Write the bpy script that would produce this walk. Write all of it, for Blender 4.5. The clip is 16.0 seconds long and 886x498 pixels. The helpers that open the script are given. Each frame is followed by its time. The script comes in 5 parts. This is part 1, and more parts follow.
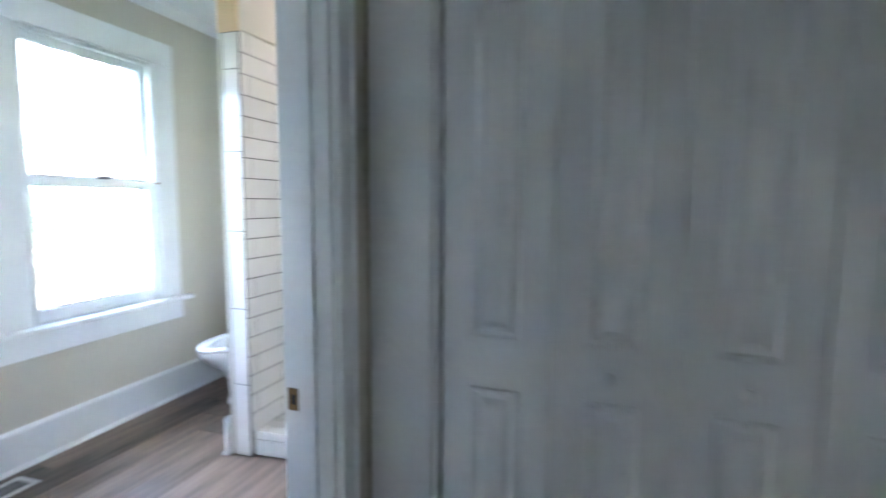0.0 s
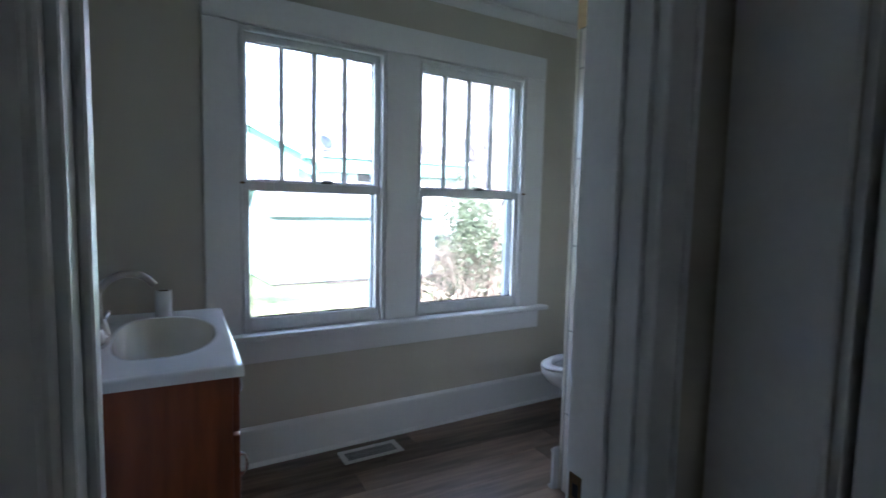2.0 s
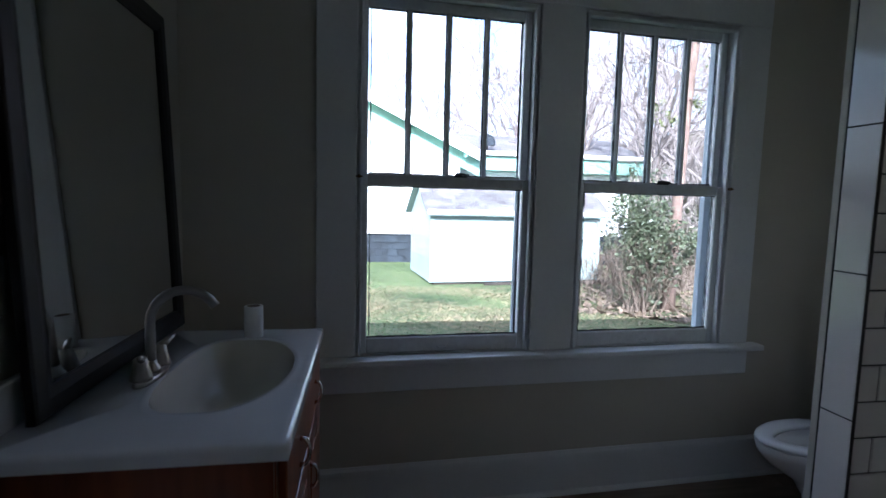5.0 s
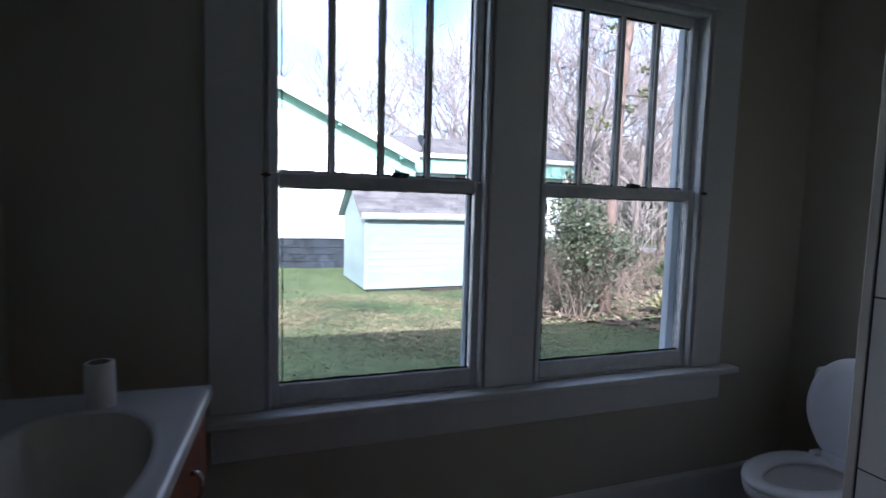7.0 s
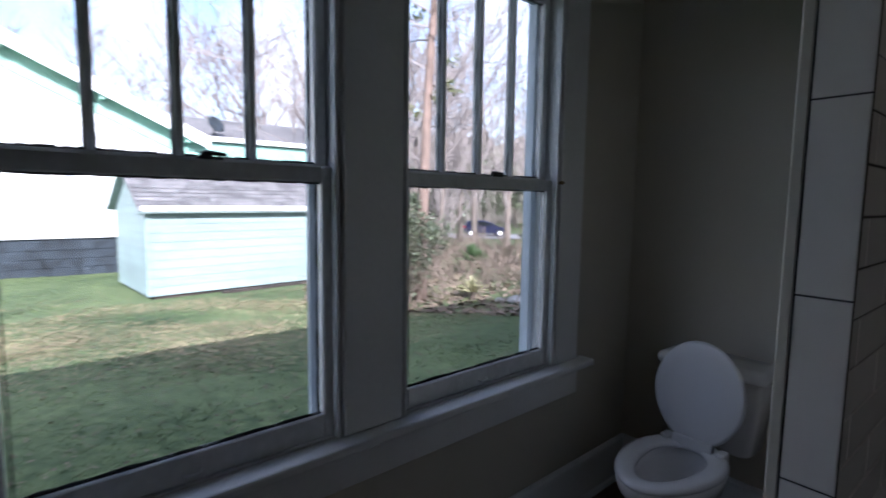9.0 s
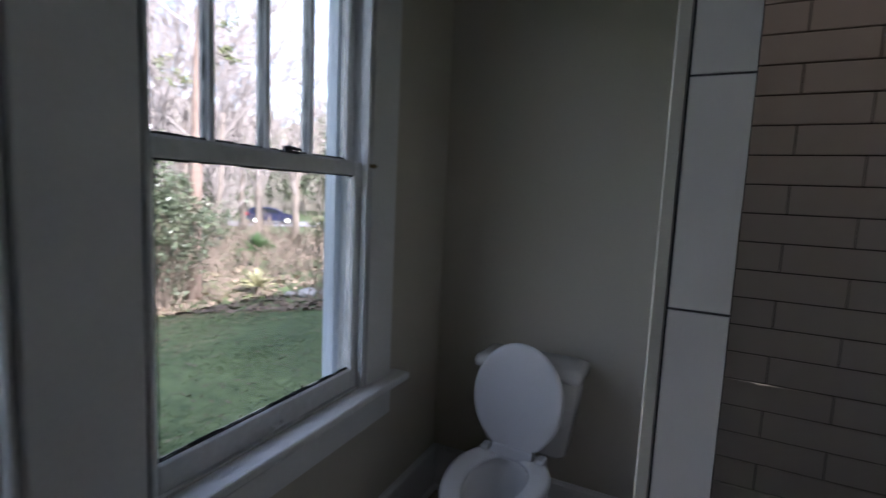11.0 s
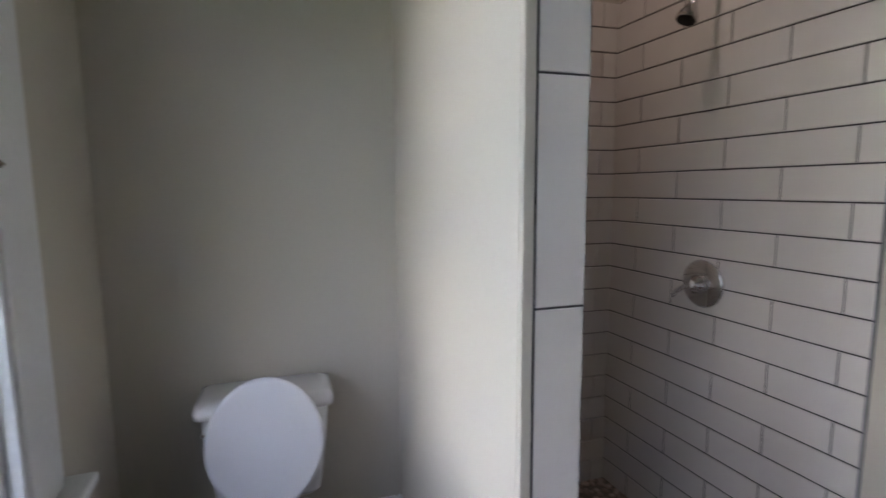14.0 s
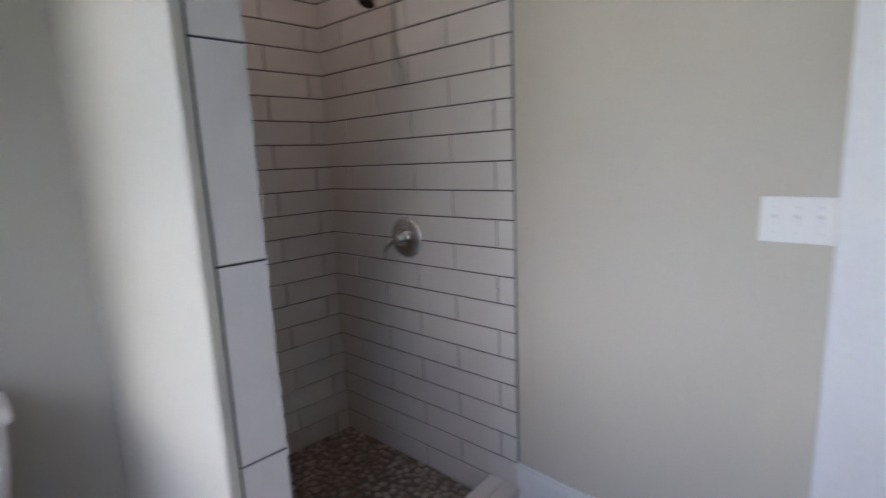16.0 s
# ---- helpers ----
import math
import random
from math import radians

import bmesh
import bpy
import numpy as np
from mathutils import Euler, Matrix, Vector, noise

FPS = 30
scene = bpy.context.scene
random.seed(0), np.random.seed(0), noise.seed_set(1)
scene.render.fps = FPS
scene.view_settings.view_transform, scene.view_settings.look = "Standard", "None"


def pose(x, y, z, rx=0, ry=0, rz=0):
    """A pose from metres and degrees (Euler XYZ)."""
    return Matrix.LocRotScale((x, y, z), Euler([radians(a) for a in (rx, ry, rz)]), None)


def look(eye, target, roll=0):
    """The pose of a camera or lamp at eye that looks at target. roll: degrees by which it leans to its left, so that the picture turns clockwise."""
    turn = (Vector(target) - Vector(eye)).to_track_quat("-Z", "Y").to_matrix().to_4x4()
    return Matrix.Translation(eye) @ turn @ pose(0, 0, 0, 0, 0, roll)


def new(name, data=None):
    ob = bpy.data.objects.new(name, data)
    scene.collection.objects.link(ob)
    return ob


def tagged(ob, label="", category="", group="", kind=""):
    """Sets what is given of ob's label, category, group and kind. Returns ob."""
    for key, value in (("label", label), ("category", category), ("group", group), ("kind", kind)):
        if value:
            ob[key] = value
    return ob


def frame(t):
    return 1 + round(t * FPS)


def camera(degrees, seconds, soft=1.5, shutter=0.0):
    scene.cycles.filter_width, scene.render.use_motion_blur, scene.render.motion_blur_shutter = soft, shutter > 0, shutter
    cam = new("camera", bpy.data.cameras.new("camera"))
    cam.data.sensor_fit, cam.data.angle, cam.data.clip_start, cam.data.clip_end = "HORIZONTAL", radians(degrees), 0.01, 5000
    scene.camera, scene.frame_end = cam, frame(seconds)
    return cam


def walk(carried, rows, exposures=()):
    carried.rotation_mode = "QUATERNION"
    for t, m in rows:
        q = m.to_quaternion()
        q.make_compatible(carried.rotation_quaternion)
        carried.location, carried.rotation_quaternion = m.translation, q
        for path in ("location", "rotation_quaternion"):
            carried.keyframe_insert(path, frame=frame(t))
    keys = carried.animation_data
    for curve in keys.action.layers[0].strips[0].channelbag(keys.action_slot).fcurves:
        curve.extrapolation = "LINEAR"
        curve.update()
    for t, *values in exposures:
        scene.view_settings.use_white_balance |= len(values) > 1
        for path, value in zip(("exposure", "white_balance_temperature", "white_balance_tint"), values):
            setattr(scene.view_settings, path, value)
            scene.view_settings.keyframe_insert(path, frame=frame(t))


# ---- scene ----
cam = camera(83.4, 16.0, shutter=0.8)
PATH = [
    (0, (-2.083, -0.859, 1.372), (-0.201, -0.209, 1.184), 0.3),
    (0.5, (-1.841, -0.82, 1.377), (-0.179, 0.277, 1.196), 0.5),
    (1, (-1.708, -0.769, 1.368), (-0.331, 0.671, 1.191), 0.8),
    (1.5, (-1.657, -0.711, 1.347), (-0.509, 0.919, 1.189), 1.0),
    (2, (-1.643, -0.745, 1.384), (-0.708, 1.015, 1.217), 1.3),
    (2.5, (-1.569, -0.638, 1.385), (-0.788, 1.197, 1.233), 1.6),
    (3, (-1.521, -0.539, 1.381), (-0.865, 1.344, 1.236), 1.5),
    (3.5, (-1.467, -0.459, 1.374), (-0.956, 1.469, 1.226), 1.3),
    (4, (-1.402, -0.393, 1.381), (-1.045, 1.567, 1.211), 1.4),
    (4.2, (-1.386, -0.35, 1.374), (-1.071, 1.617, 1.196), 1.5),
    (6.3, (-1.324, 0.101, 1.403), (-0.887, 2.044, 1.215), 0.9),
    (6.5, (-1.317, 0.153, 1.403), (-0.834, 2.085, 1.221), 1.1),
    (7, (-1.281, 0.248, 1.397), (-0.704, 2.156, 1.229), 1.5),
    (7.5, (-1.229, 0.34, 1.415), (-0.567, 2.218, 1.232), 2.0),
    (8, (-1.21, 0.448, 1.403), (-0.413, 2.272, 1.22), 2.4),
    (8.5, (-1.234, 0.577, 1.403), (-0.214, 2.287, 1.215), 1.7),
    (8.7, (-1.253, 0.631, 1.406), (-0.132, 2.277, 1.216), 1.2),
    (11, (-0.971, 1.009, 1.402), (0.799, 1.912, 1.183), 2.6),
    (11.5, (-0.946, 1.104, 1.423), (0.937, 1.738, 1.193), 1.4),
    (12, (-0.946, 1.233, 1.434), (1.02, 1.52, 1.208), 0.2),
    (12.5, (-0.928, 1.327, 1.426), (1.061, 1.338, 1.216), -0.0),
    (13, (-0.858, 1.363, 1.423), (1.124, 1.197, 1.215), -0.1),
    (13.5, (-0.79, 1.426, 1.424), (1.161, 1.041, 1.209), -0.4),
    (14, (-0.774, 1.452, 1.431), (1.124, 0.87, 1.188), -0.4),
    (14.5, (-0.797, 1.452, 1.432), (1.021, 0.668, 1.154), -0.3),
    (15, (-0.83, 1.415, 1.425), (0.892, 0.449, 1.105), -0.9),
    (15.5, (-0.88, 1.39, 1.411), (0.706, 0.222, 1.063), -1.7),
    (16, (-0.936, 1.38, 1.396), (0.465, -0.004, 1.043), -2.4),
]
EXPOSURES = ((0.0, 6.15, 5350, 14), (0.5, 5.85, 5350, 14), (1.0, 4.85, 5350, 14), (1.5, 4.35, 5350, 15), (2.5, 3.55, 5350, 16), (4.0, 2.75, 5350, 16), (7.0, 1.9, 5550, 21), (8.5, 1.8, 5600, 21), (11.0, 2.4, 5850, 21), (11.5, 2.75, 5850, 21), (12.0, 3.1, 5900, 22), (12.5, 3.35, 5950, 23), (14.5, 3.93, 6250, 25), (16.0, 3.9, 6000, 25))
walk(cam, [(t, look(eye, target, roll)) for t, eye, target, roll in PATH], EXPOSURES)

# ---- light ----
SUN_DIR = Vector((-0.30, -0.86, 0.56)).normalized()
world = bpy.data.worlds.new("sky")
scene.world = world
world.use_nodes = True
wn = world.node_tree.nodes
sky = wn.new("ShaderNodeTexSky")
sky.sky_type = "NISHITA"
sky.sun_disc = False
sky.sun_elevation = math.asin(SUN_DIR.z)
sky.sun_rotation = math.atan2(SUN_DIR.x, SUN_DIR.y)
sky.dust_density = 2.0
wn["Background"].inputs["Strength"].default_value = 0.13
# thin high cloud over the blue
tc = wn.new("ShaderNodeTexCoord")
cl = wn.new("ShaderNodeTexNoise")
cl.inputs["Scale"].default_value = 3.2
cl.inputs["Detail"].default_value = 7
cr = wn.new("ShaderNodeValToRGB")
cr.color_ramp.elements[0].position, cr.color_ramp.elements[1].position = 0.38, 0.62
mixc = wn.new("ShaderNodeMixRGB")
mixc.inputs[2].default_value = (4.0, 4.15, 4.4, 1)
wl = world.node_tree.links
wl.new(tc.outputs["Generated"], cl.inputs["Vector"])
wl.new(cl.outputs["Fac"], cr.inputs["Fac"])
wl.new(cr.outputs["Color"], mixc.inputs[0])
wl.new(sky.outputs["Color"], mixc.inputs[1])
wl.new(mixc.outputs["Color"], wn["Background"].inputs["Color"])

sun = new("sun", bpy.data.lights.new("sun", "SUN"))
sun.data.energy, sun.data.angle, sun.data.color = 3.5, radians(0.5), (1.0, 0.95, 0.87)
sun.matrix_world = look(SUN_DIR * 30, (0, 0, 0))

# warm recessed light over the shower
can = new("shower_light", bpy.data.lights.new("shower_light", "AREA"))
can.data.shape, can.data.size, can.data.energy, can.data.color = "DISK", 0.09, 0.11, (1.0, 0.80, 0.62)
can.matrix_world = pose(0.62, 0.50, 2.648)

# ---- materials ----


def material(name, color, rough=0.5, metal=0.0, vary=0.06, grain=40.0, broad=1.5, bump=0.05, spec=0.5, stretch=(1, 1, 1), piece=0.0, second=None, coat=0.0):
    """Two scales of colour noise, fine relief and an optional change from piece to piece."""
    m = bpy.data.materials.new(name)
    m.use_nodes = True
    n, l = m.node_tree.nodes, m.node_tree.links
    b = n["Principled BSDF"]
    b.inputs["Roughness"].default_value, b.inputs["Metallic"].default_value = rough, metal
    b.inputs["Specular IOR Level"].default_value = spec
    b.inputs["Coat Weight"].default_value = coat
    co = n.new("ShaderNodeTexCoord")
    mp = n.new("ShaderNodeMapping")
    mp.inputs["Scale"].default_value = stretch
    l.new(co.outputs["Object"], mp.inputs["Vector"])
    fine, wide = n.new("ShaderNodeTexNoise"), n.new("ShaderNodeTexNoise")
    for node, s, d in ((fine, grain, 4), (wide, broad, 3)):
        node.inputs["Scale"].default_value, node.inputs["Detail"].default_value = s, d
        l.new(mp.outputs["Vector"], node.inputs["Vector"])
    add = n.new("ShaderNodeMath")
    add.operation = "ADD"
    l.new(fine.outputs["Fac"], add.inputs[0])
    l.new(wide.outputs["Fac"], add.inputs[1])
    half = n.new("ShaderNodeMath")
    half.operation = "MULTIPLY"
    half.inputs[1].default_value = 0.5
    l.new(add.outputs[0], half.inputs[0])
    last = half.outputs[0]
    if piece:
        info = n.new("ShaderNodeObjectInfo")
        mul = n.new("ShaderNodeMath")
        mul.operation = "MULTIPLY_ADD"
        mul.inputs[1].default_value, mul.inputs[2].default_value = piece, -piece / 2
        l.new(info.outputs["Random"], mul.inputs[0])
        plus = n.new("ShaderNodeMath")
        plus.operation = "ADD"
        l.new(last, plus.inputs[0])
        l.new(mul.outputs[0], plus.inputs[1])
        last = plus.outputs[0]
    ramp = n.new("ShaderNodeValToRGB")
    lo = [max(c * (1 - vary * 2.5), 0) for c in color]
    hi = [min(c * (1 + vary * 2.5), 1) for c in (second or color)]
    ramp.color_ramp.elements[0].position, ramp.color_ramp.elements[1].position = 0.3, 0.7
    ramp.color_ramp.elements[0].color, ramp.color_ramp.elements[1].color = (*lo, 1), (*hi, 1)
    l.new(last, ramp.inputs["Fac"])
    l.new(ramp.outputs["Color"], b.inputs["Base Color"])
    if bump:
        bp = n.new("ShaderNodeBump")
        bp.inputs["Strength"].default_value, bp.inputs["Distance"].default_value = bump, 0.004
        l.new(fine.outputs["Fac"], bp.inputs["Height"])
        l.new(bp.outputs["Normal"], b.inputs["Normal"])
    return m


PAINT = material("wall_paint", (0.525, 0.492, 0.420), 0.62, vary=0.012, grain=170, broad=1.2, bump=0.10)
CEIL = material("ceiling_paint", (0.72, 0.74, 0.75), 0.8, vary=0.015, grain=120, bump=0.08)
TRIM = material("trim_paint", (0.74, 0.75, 0.76), 0.35, vary=0.015, grain=60, broad=2, bump=0.06)
OLDTRIM = material("old_sash_paint", (0.70, 0.71, 0.72), 0.42, vary=0.05, grain=45, broad=6, bump=0.2)
SHADETRIM = material("storm_frame_shade_blue", (0.52, 0.58, 0.66), 0.45, vary=0.06, grain=30, bump=0.1)
DARKGAP = material("window_putty", (0.03, 0.03, 0.035), 0.8, vary=0.2, grain=50)
TILE = material("glazed_tile", (0.69, 0.66, 0.625), 0.10, vary=0.012, grain=9, broad=3, bump=0.03, piece=0.25)
GROUT = material("charcoal_grout", (0.045, 0.045, 0.048), 0.9, vary=0.15, grain=150, bump=0.3)
WARMLITEND = material("warm_lit_wall_end", (0.62, 0.44, 0.27), 0.8, vary=0.05, grain=90, bump=0.1)
METALEDGE = material("grey_tile_trim", (0.20, 0.205, 0.22), 0.4, metal=0.6, vary=0.05)
PEBBLE = material("river_pebble", (0.17, 0.125, 0.098), 0.55, vary=0.2, grain=20, broad=14, second=(0.40, 0.33, 0.275))
PEBGROUT = material("pebble_grout", (0.17, 0.145, 0.125), 0.9, vary=0.15, grain=120, bump=0.3)
PLANK = material("floor_plank", (0.070, 0.046, 0.031), 0.36, vary=0.2, grain=26, broad=4, stretch=(0.09, 1, 1), bump=0.12, piece=0.18, second=(0.215, 0.155, 0.110))
PLANKGAP = material("plank_joint", (0.05, 0.035, 0.025), 0.8)
CHERRY = material("cherry_wood", (0.20, 0.050, 0.016), 0.32, vary=0.12, grain=30, broad=5, stretch=(1, 1, 0.12), bump=0.05, second=(0.27, 0.075, 0.026), coat=0.2)
MARBLE = material("cultured_marble", (0.80, 0.80, 0.81), 0.16, vary=0.015, grain=6, broad=2, bump=0.0, coat=0.3)
BONE = material("bone_marble", (0.74, 0.70, 0.63), 0.14, vary=0.015, grain=6, broad=2, bump=0.0, coat=0.3)
PORCELAIN = material("porcelain", (0.74, 0.73, 0.73), 0.08, vary=0.008, grain=5, bump=0.0, coat=0.4)
SEATPLASTIC = material("seat_plastic", (0.72, 0.72, 0.74), 0.22, vary=0.008, grain=5, bump=0.0)
NICKEL = material("brushed_nickel", (0.40, 0.37, 0.345), 0.28, metal=1.0, vary=0.03, grain=90, bump=0.02)
CHROME = material("chrome", (0.72, 0.72, 0.73), 0.07, metal=1.0, vary=0.01, bump=0.0)
RUBBER = material("dark_rubber", (0.02, 0.02, 0.02), 0.7)
BLACKFRAME = material("espresso_frame", (0.010, 0.008, 0.007), 0.5, vary=0.15, grain=40, stretch=(1, 1, 0.2), bump=0.06)
PLATE = material("switch_plastic", (0.76, 0.76, 0.75), 0.3, vary=0.01, bump=0.0)
PAPER = material("tissue_paper", (0.78, 0.77, 0.76), 0.95, vary=0.02, grain=200, bump=0.2)
CARD = material("grey_card", (0.25, 0.21, 0.17), 0.9)
VENTMETAL = material("vent_enamel", (0.62, 0.62, 0.60), 0.4, vary=0.03)
LOUVRE = material("vent_louvre", (0.24, 0.25, 0.25), 0.5, vary=0.05)
VENTSHADE = material("duct_shade_grey", (0.10, 0.11, 0.11), 0.8)
BRASS = material("aged_brass", (0.20, 0.14, 0.07), 0.35, metal=1.0, vary=0.1)
DOORPAINT = material("door_paint", (0.72, 0.73, 0.74), 0.38, vary=0.02, grain=130, broad=2, bump=0.10, stretch=(1, 1, 0.25))
LAWN = material("winter_lawn", (0.024, 0.090, 0.019), 0.95, vary=0.25, grain=7, broad=0.55, bump=0.3, second=(0.088, 0.112, 0.045))
GRASS = material("grass_blade", (0.040, 0.125, 0.028), 0.8, vary=0.25, grain=7, broad=0.55, second=(0.120, 0.150, 0.062), bump=0)
STRAW = material("dry_grass_blade", (0.17, 0.135, 0.072), 0.9, vary=0.25, grain=9, broad=0.8, second=(0.29, 0.24, 0.145), bump=0)
SIDING = material("white_siding", (0.78, 0.80, 0.79), 0.6, vary=0.03, grain=8, broad=1.0, stretch=(0.3, 1, 1), bump=0.1)
MINT = material("mint_siding", (0.27, 0.345, 0.34), 0.6, vary=0.06, grain=12, broad=1.2, stretch=(0.3, 1, 1), bump=0.15, piece=0.2)
GREENTRIM = material("green_trim", (0.27, 0.47, 0.40), 0.6, vary=0.12, grain=10)
WHITETRIM = material("white_gutter", (0.80, 0.81, 0.81), 0.4, vary=0.04)
SHINGLE = material("grey_shingle", (0.11, 0.105, 0.11), 0.95, vary=0.2, grain=30, broad=3, bump=0.4, piece=0.14, second=(0.165, 0.155, 0.155))
BLOCK = material("dark_block", (0.024, 0.032, 0.042), 0.85, vary=0.3, grain=8, broad=2, bump=0.3)
DARKWOOD = material("rotted_wood", (0.045, 0.035, 0.03), 0.95, vary=0.3, grain=20)
BARK = material("tree_bark", (0.19, 0.155, 0.135), 0.95, vary=0.2, grain=18, broad=3, stretch=(1, 1, 0.25), bump=0.6)
REDBARK = material("pine_bark", (0.20, 0.14, 0.115), 0.95, vary=0.25, grain=14, broad=3, stretch=(1, 1, 0.3), bump=0.6)
TWIG = material("bare_twig", (0.25, 0.215, 0.205), 0.95, vary=0.15, bump=0)
DRYSTEM = material("dry_stem", (0.15, 0.115, 0.09), 0.95, vary=0.2, bump=0)
LEAF = material("evergreen_leaf", (0.045, 0.066, 0.034), 0.42, vary=0.25, grain=5, broad=1.5, second=(0.088, 0.105, 0.062), bump=0)
IVY = material("ivy_leaf", (0.06, 0.09, 0.035), 0.6, vary=0.25, grain=5, broad=1.5, second=(0.13, 0.14, 0.06), bump=0)
YUCCA = material("yucca_blade", (0.27, 0.28, 0.13), 0.6, vary=0.2, grain=8, second=(0.46, 0.43, 0.26), bump=0)
YUCCADARK = material("yucca_green", (0.06, 0.11, 0.04), 0.6, vary=0.2, grain=8, bump=0)
LITTER = material("leaf_litter", (0.085, 0.058, 0.042), 0.95, vary=0.3, grain=8, broad=1.0, second=(0.18, 0.135, 0.098), bump=0.6)
STONE = material("pale_stone", (0.42, 0.40, 0.38), 0.9, vary=0.2, grain=15, bump=0.4)
ROAD = material("asphalt", (0.22, 0.22, 0.23), 0.85, vary=0.1, grain=40, bump=0.2)
CARPAINT = material("dark_blue_car_paint", (0.012, 0.014, 0.05), 0.2, metal=0.3, vary=0.05, coat=0.8, bump=0)
CARGLASS = material("tinted_car_glass", (0.01, 0.012, 0.015), 0.06, vary=0.05, bump=0)
TYRE = material("tyre_rubber", (0.015, 0.015, 0.015), 0.85)
REDLAMP = material("red_lamp", (0.35, 0.02, 0.02), 0.2, bump=0)
WOODS = material("far_woods", (0.075, 0.078, 0.048), 1.0, vary=0.25, grain=0.9, broad=0.16, stretch=(1, 1, 0.7), second=(0.175, 0.155, 0.135), bump=0)
FARTWIG = material("far_twig", (0.17, 0.15, 0.13), 1.0, vary=0.2, grain=0.5, broad=0.1, bump=0)


def glass(name, tint, rough=0.0):
    m = bpy.data.materials.new(name)
    m.use_nodes = True
    n, l = m.node_tree.nodes, m.node_tree.links
    n.remove(n["Principled BSDF"])
    clear, gloss, mix, fres = n.new("ShaderNodeBsdfTransparent"), n.new("ShaderNodeBsdfGlossy"), n.new("ShaderNodeMixShader"), n.new("ShaderNodeLayerWeight")
    clear.inputs["Color"].default_value = (*tint, 1)
    gloss.inputs["Roughness"].default_value = 0.02
    power, scale = n.new("ShaderNodeMath"), n.new("ShaderNodeMath")
    power.operation, power.inputs[1].default_value = "POWER", 5.0
    scale.operation, scale.inputs[1].default_value, scale.inputs[2].default_value = "MULTIPLY_ADD", 0.9, 0.03
    l.new(fres.outputs["Facing"], power.inputs[0])
    l.new(power.outputs[0], scale.inputs[0])
    l.new(scale.outputs[0], mix.inputs[0])
    l.new(clear.outputs[0], mix.inputs[1])
    l.new(gloss.outputs[0], mix.inputs[2])
    l.new(mix.outputs[0], n["Material Output"].inputs["Surface"])
    return m


PANE = glass("window_pane", (0.93, 0.95, 0.95))
MIRROR = material("mirror_glass", (0.80, 0.82, 0.82), 0.015, metal=1.0, vary=0.0, bump=0)

# ---- building helpers ----


def mesh_from(name, bm, mat, smooth=False):
    me = bpy.data.meshes.new(name)
    bmesh.ops.recalc_face_normals(bm, faces=bm.faces[:])
    bm.to_mesh(me)
    bm.free()
    me.materials.append(mat)
    if smooth:
        me.shade_smooth()
    return me


def part(name, bm, mat, parent=None, label="", smooth=False, m=None):
    """Links a bmesh as one mesh object under a thing or a part."""
    ob = new(name, mesh_from(name, bm, mat, smooth))
    ob.parent = parent
    if m is not None:
        ob.matrix_basis = m
    return tagged(ob, label)


def raw(name, verts, faces, mat, parent=None, label=""):
    me = bpy.data.meshes.new(name)
    me.from_pydata(verts, [], faces)
    me.materials.append(mat)
    ob = new(name, me)
    ob.parent = parent
    return tagged(ob, label)


def thing(name, label, category, group="", m=None):
    ob = new(name)
    ob.empty_display_size = 0.1
    if m is not None:
        ob.matrix_basis = m
    return tagged(ob, label, category, group)


def structure(ob, label, category="structure"):
    return tagged(ob, label, category, "", "structure")


def box(bm, x0, x1, y0, y1, z0, z1, bev=0.0, seg=1):
    vs = [bm.verts.new((x, y, z)) for x in (x0, x1) for y in (y0, y1) for z in (z0, z1)]
    fs = [bm.faces.new([vs[i] for i in q]) for q in ((0, 1, 3, 2), (4, 6, 7, 5), (0, 4, 5, 1), (2, 3, 7, 6), (0, 2, 6, 4), (1, 5, 7, 3))]
    if bev:
        es = {e for f in fs for e in f.edges}
        bmesh.ops.bevel(bm, geom=list(es), offset=bev, segments=seg, affect="EDGES", profile=0.5)
    return bm


def boxed(*a, **k):
    return box(bmesh.new(), *a, **k)


def tube(bm, pts, radii, n=8, cap=True):
    """A round tube along a line of points."""
    pts = [Vector(p) for p in pts]
    if isinstance(radii, (int, float)):
        radii = [radii] * len(pts)
    rings, up = [], None
    for i, p in enumerate(pts):
        d = (pts[min(i + 1, len(pts) - 1)] - pts[max(i - 1, 0)]).normalized()
        if up is None:
            up = d.orthogonal().normalized()
        up = (up - d * up.dot(d)).normalized()
        side = d.cross(up)
        rings.append([bm.verts.new(p + radii[i] * (math.cos(a) * up + math.sin(a) * side)) for a in (2 * math.pi * k / n for k in range(n))])
    for a, b in zip(rings, rings[1:]):
        for k in range(n):
            bm.faces.new((a[k], a[(k + 1) % n], b[(k + 1) % n], b[k]))
    if cap:
        bm.faces.new(rings[0][::-1])
        bm.faces.new(rings[-1])
    return bm


def lathe(bm, prof, n=24, m=Matrix(), sx=1.0, sy=1.0, cap=True):
    """A turned shape about z from (radius, height) pairs."""
    rings = []
    for r, z in prof:
        rings.append([bm.verts.new(m @ Vector((sx * r * math.cos(2 * math.pi * k / n), sy * r * math.sin(2 * math.pi * k / n), z))) for k in range(n)])
    for a, b in zip(rings, rings[1:]):
        for k in range(n):
            bm.faces.new((a[k], a[(k + 1) % n], b[(k + 1) % n], b[k]))
    if cap:
        bm.faces.new(rings[0][::-1])
        bm.faces.new(rings[-1])
    return bm


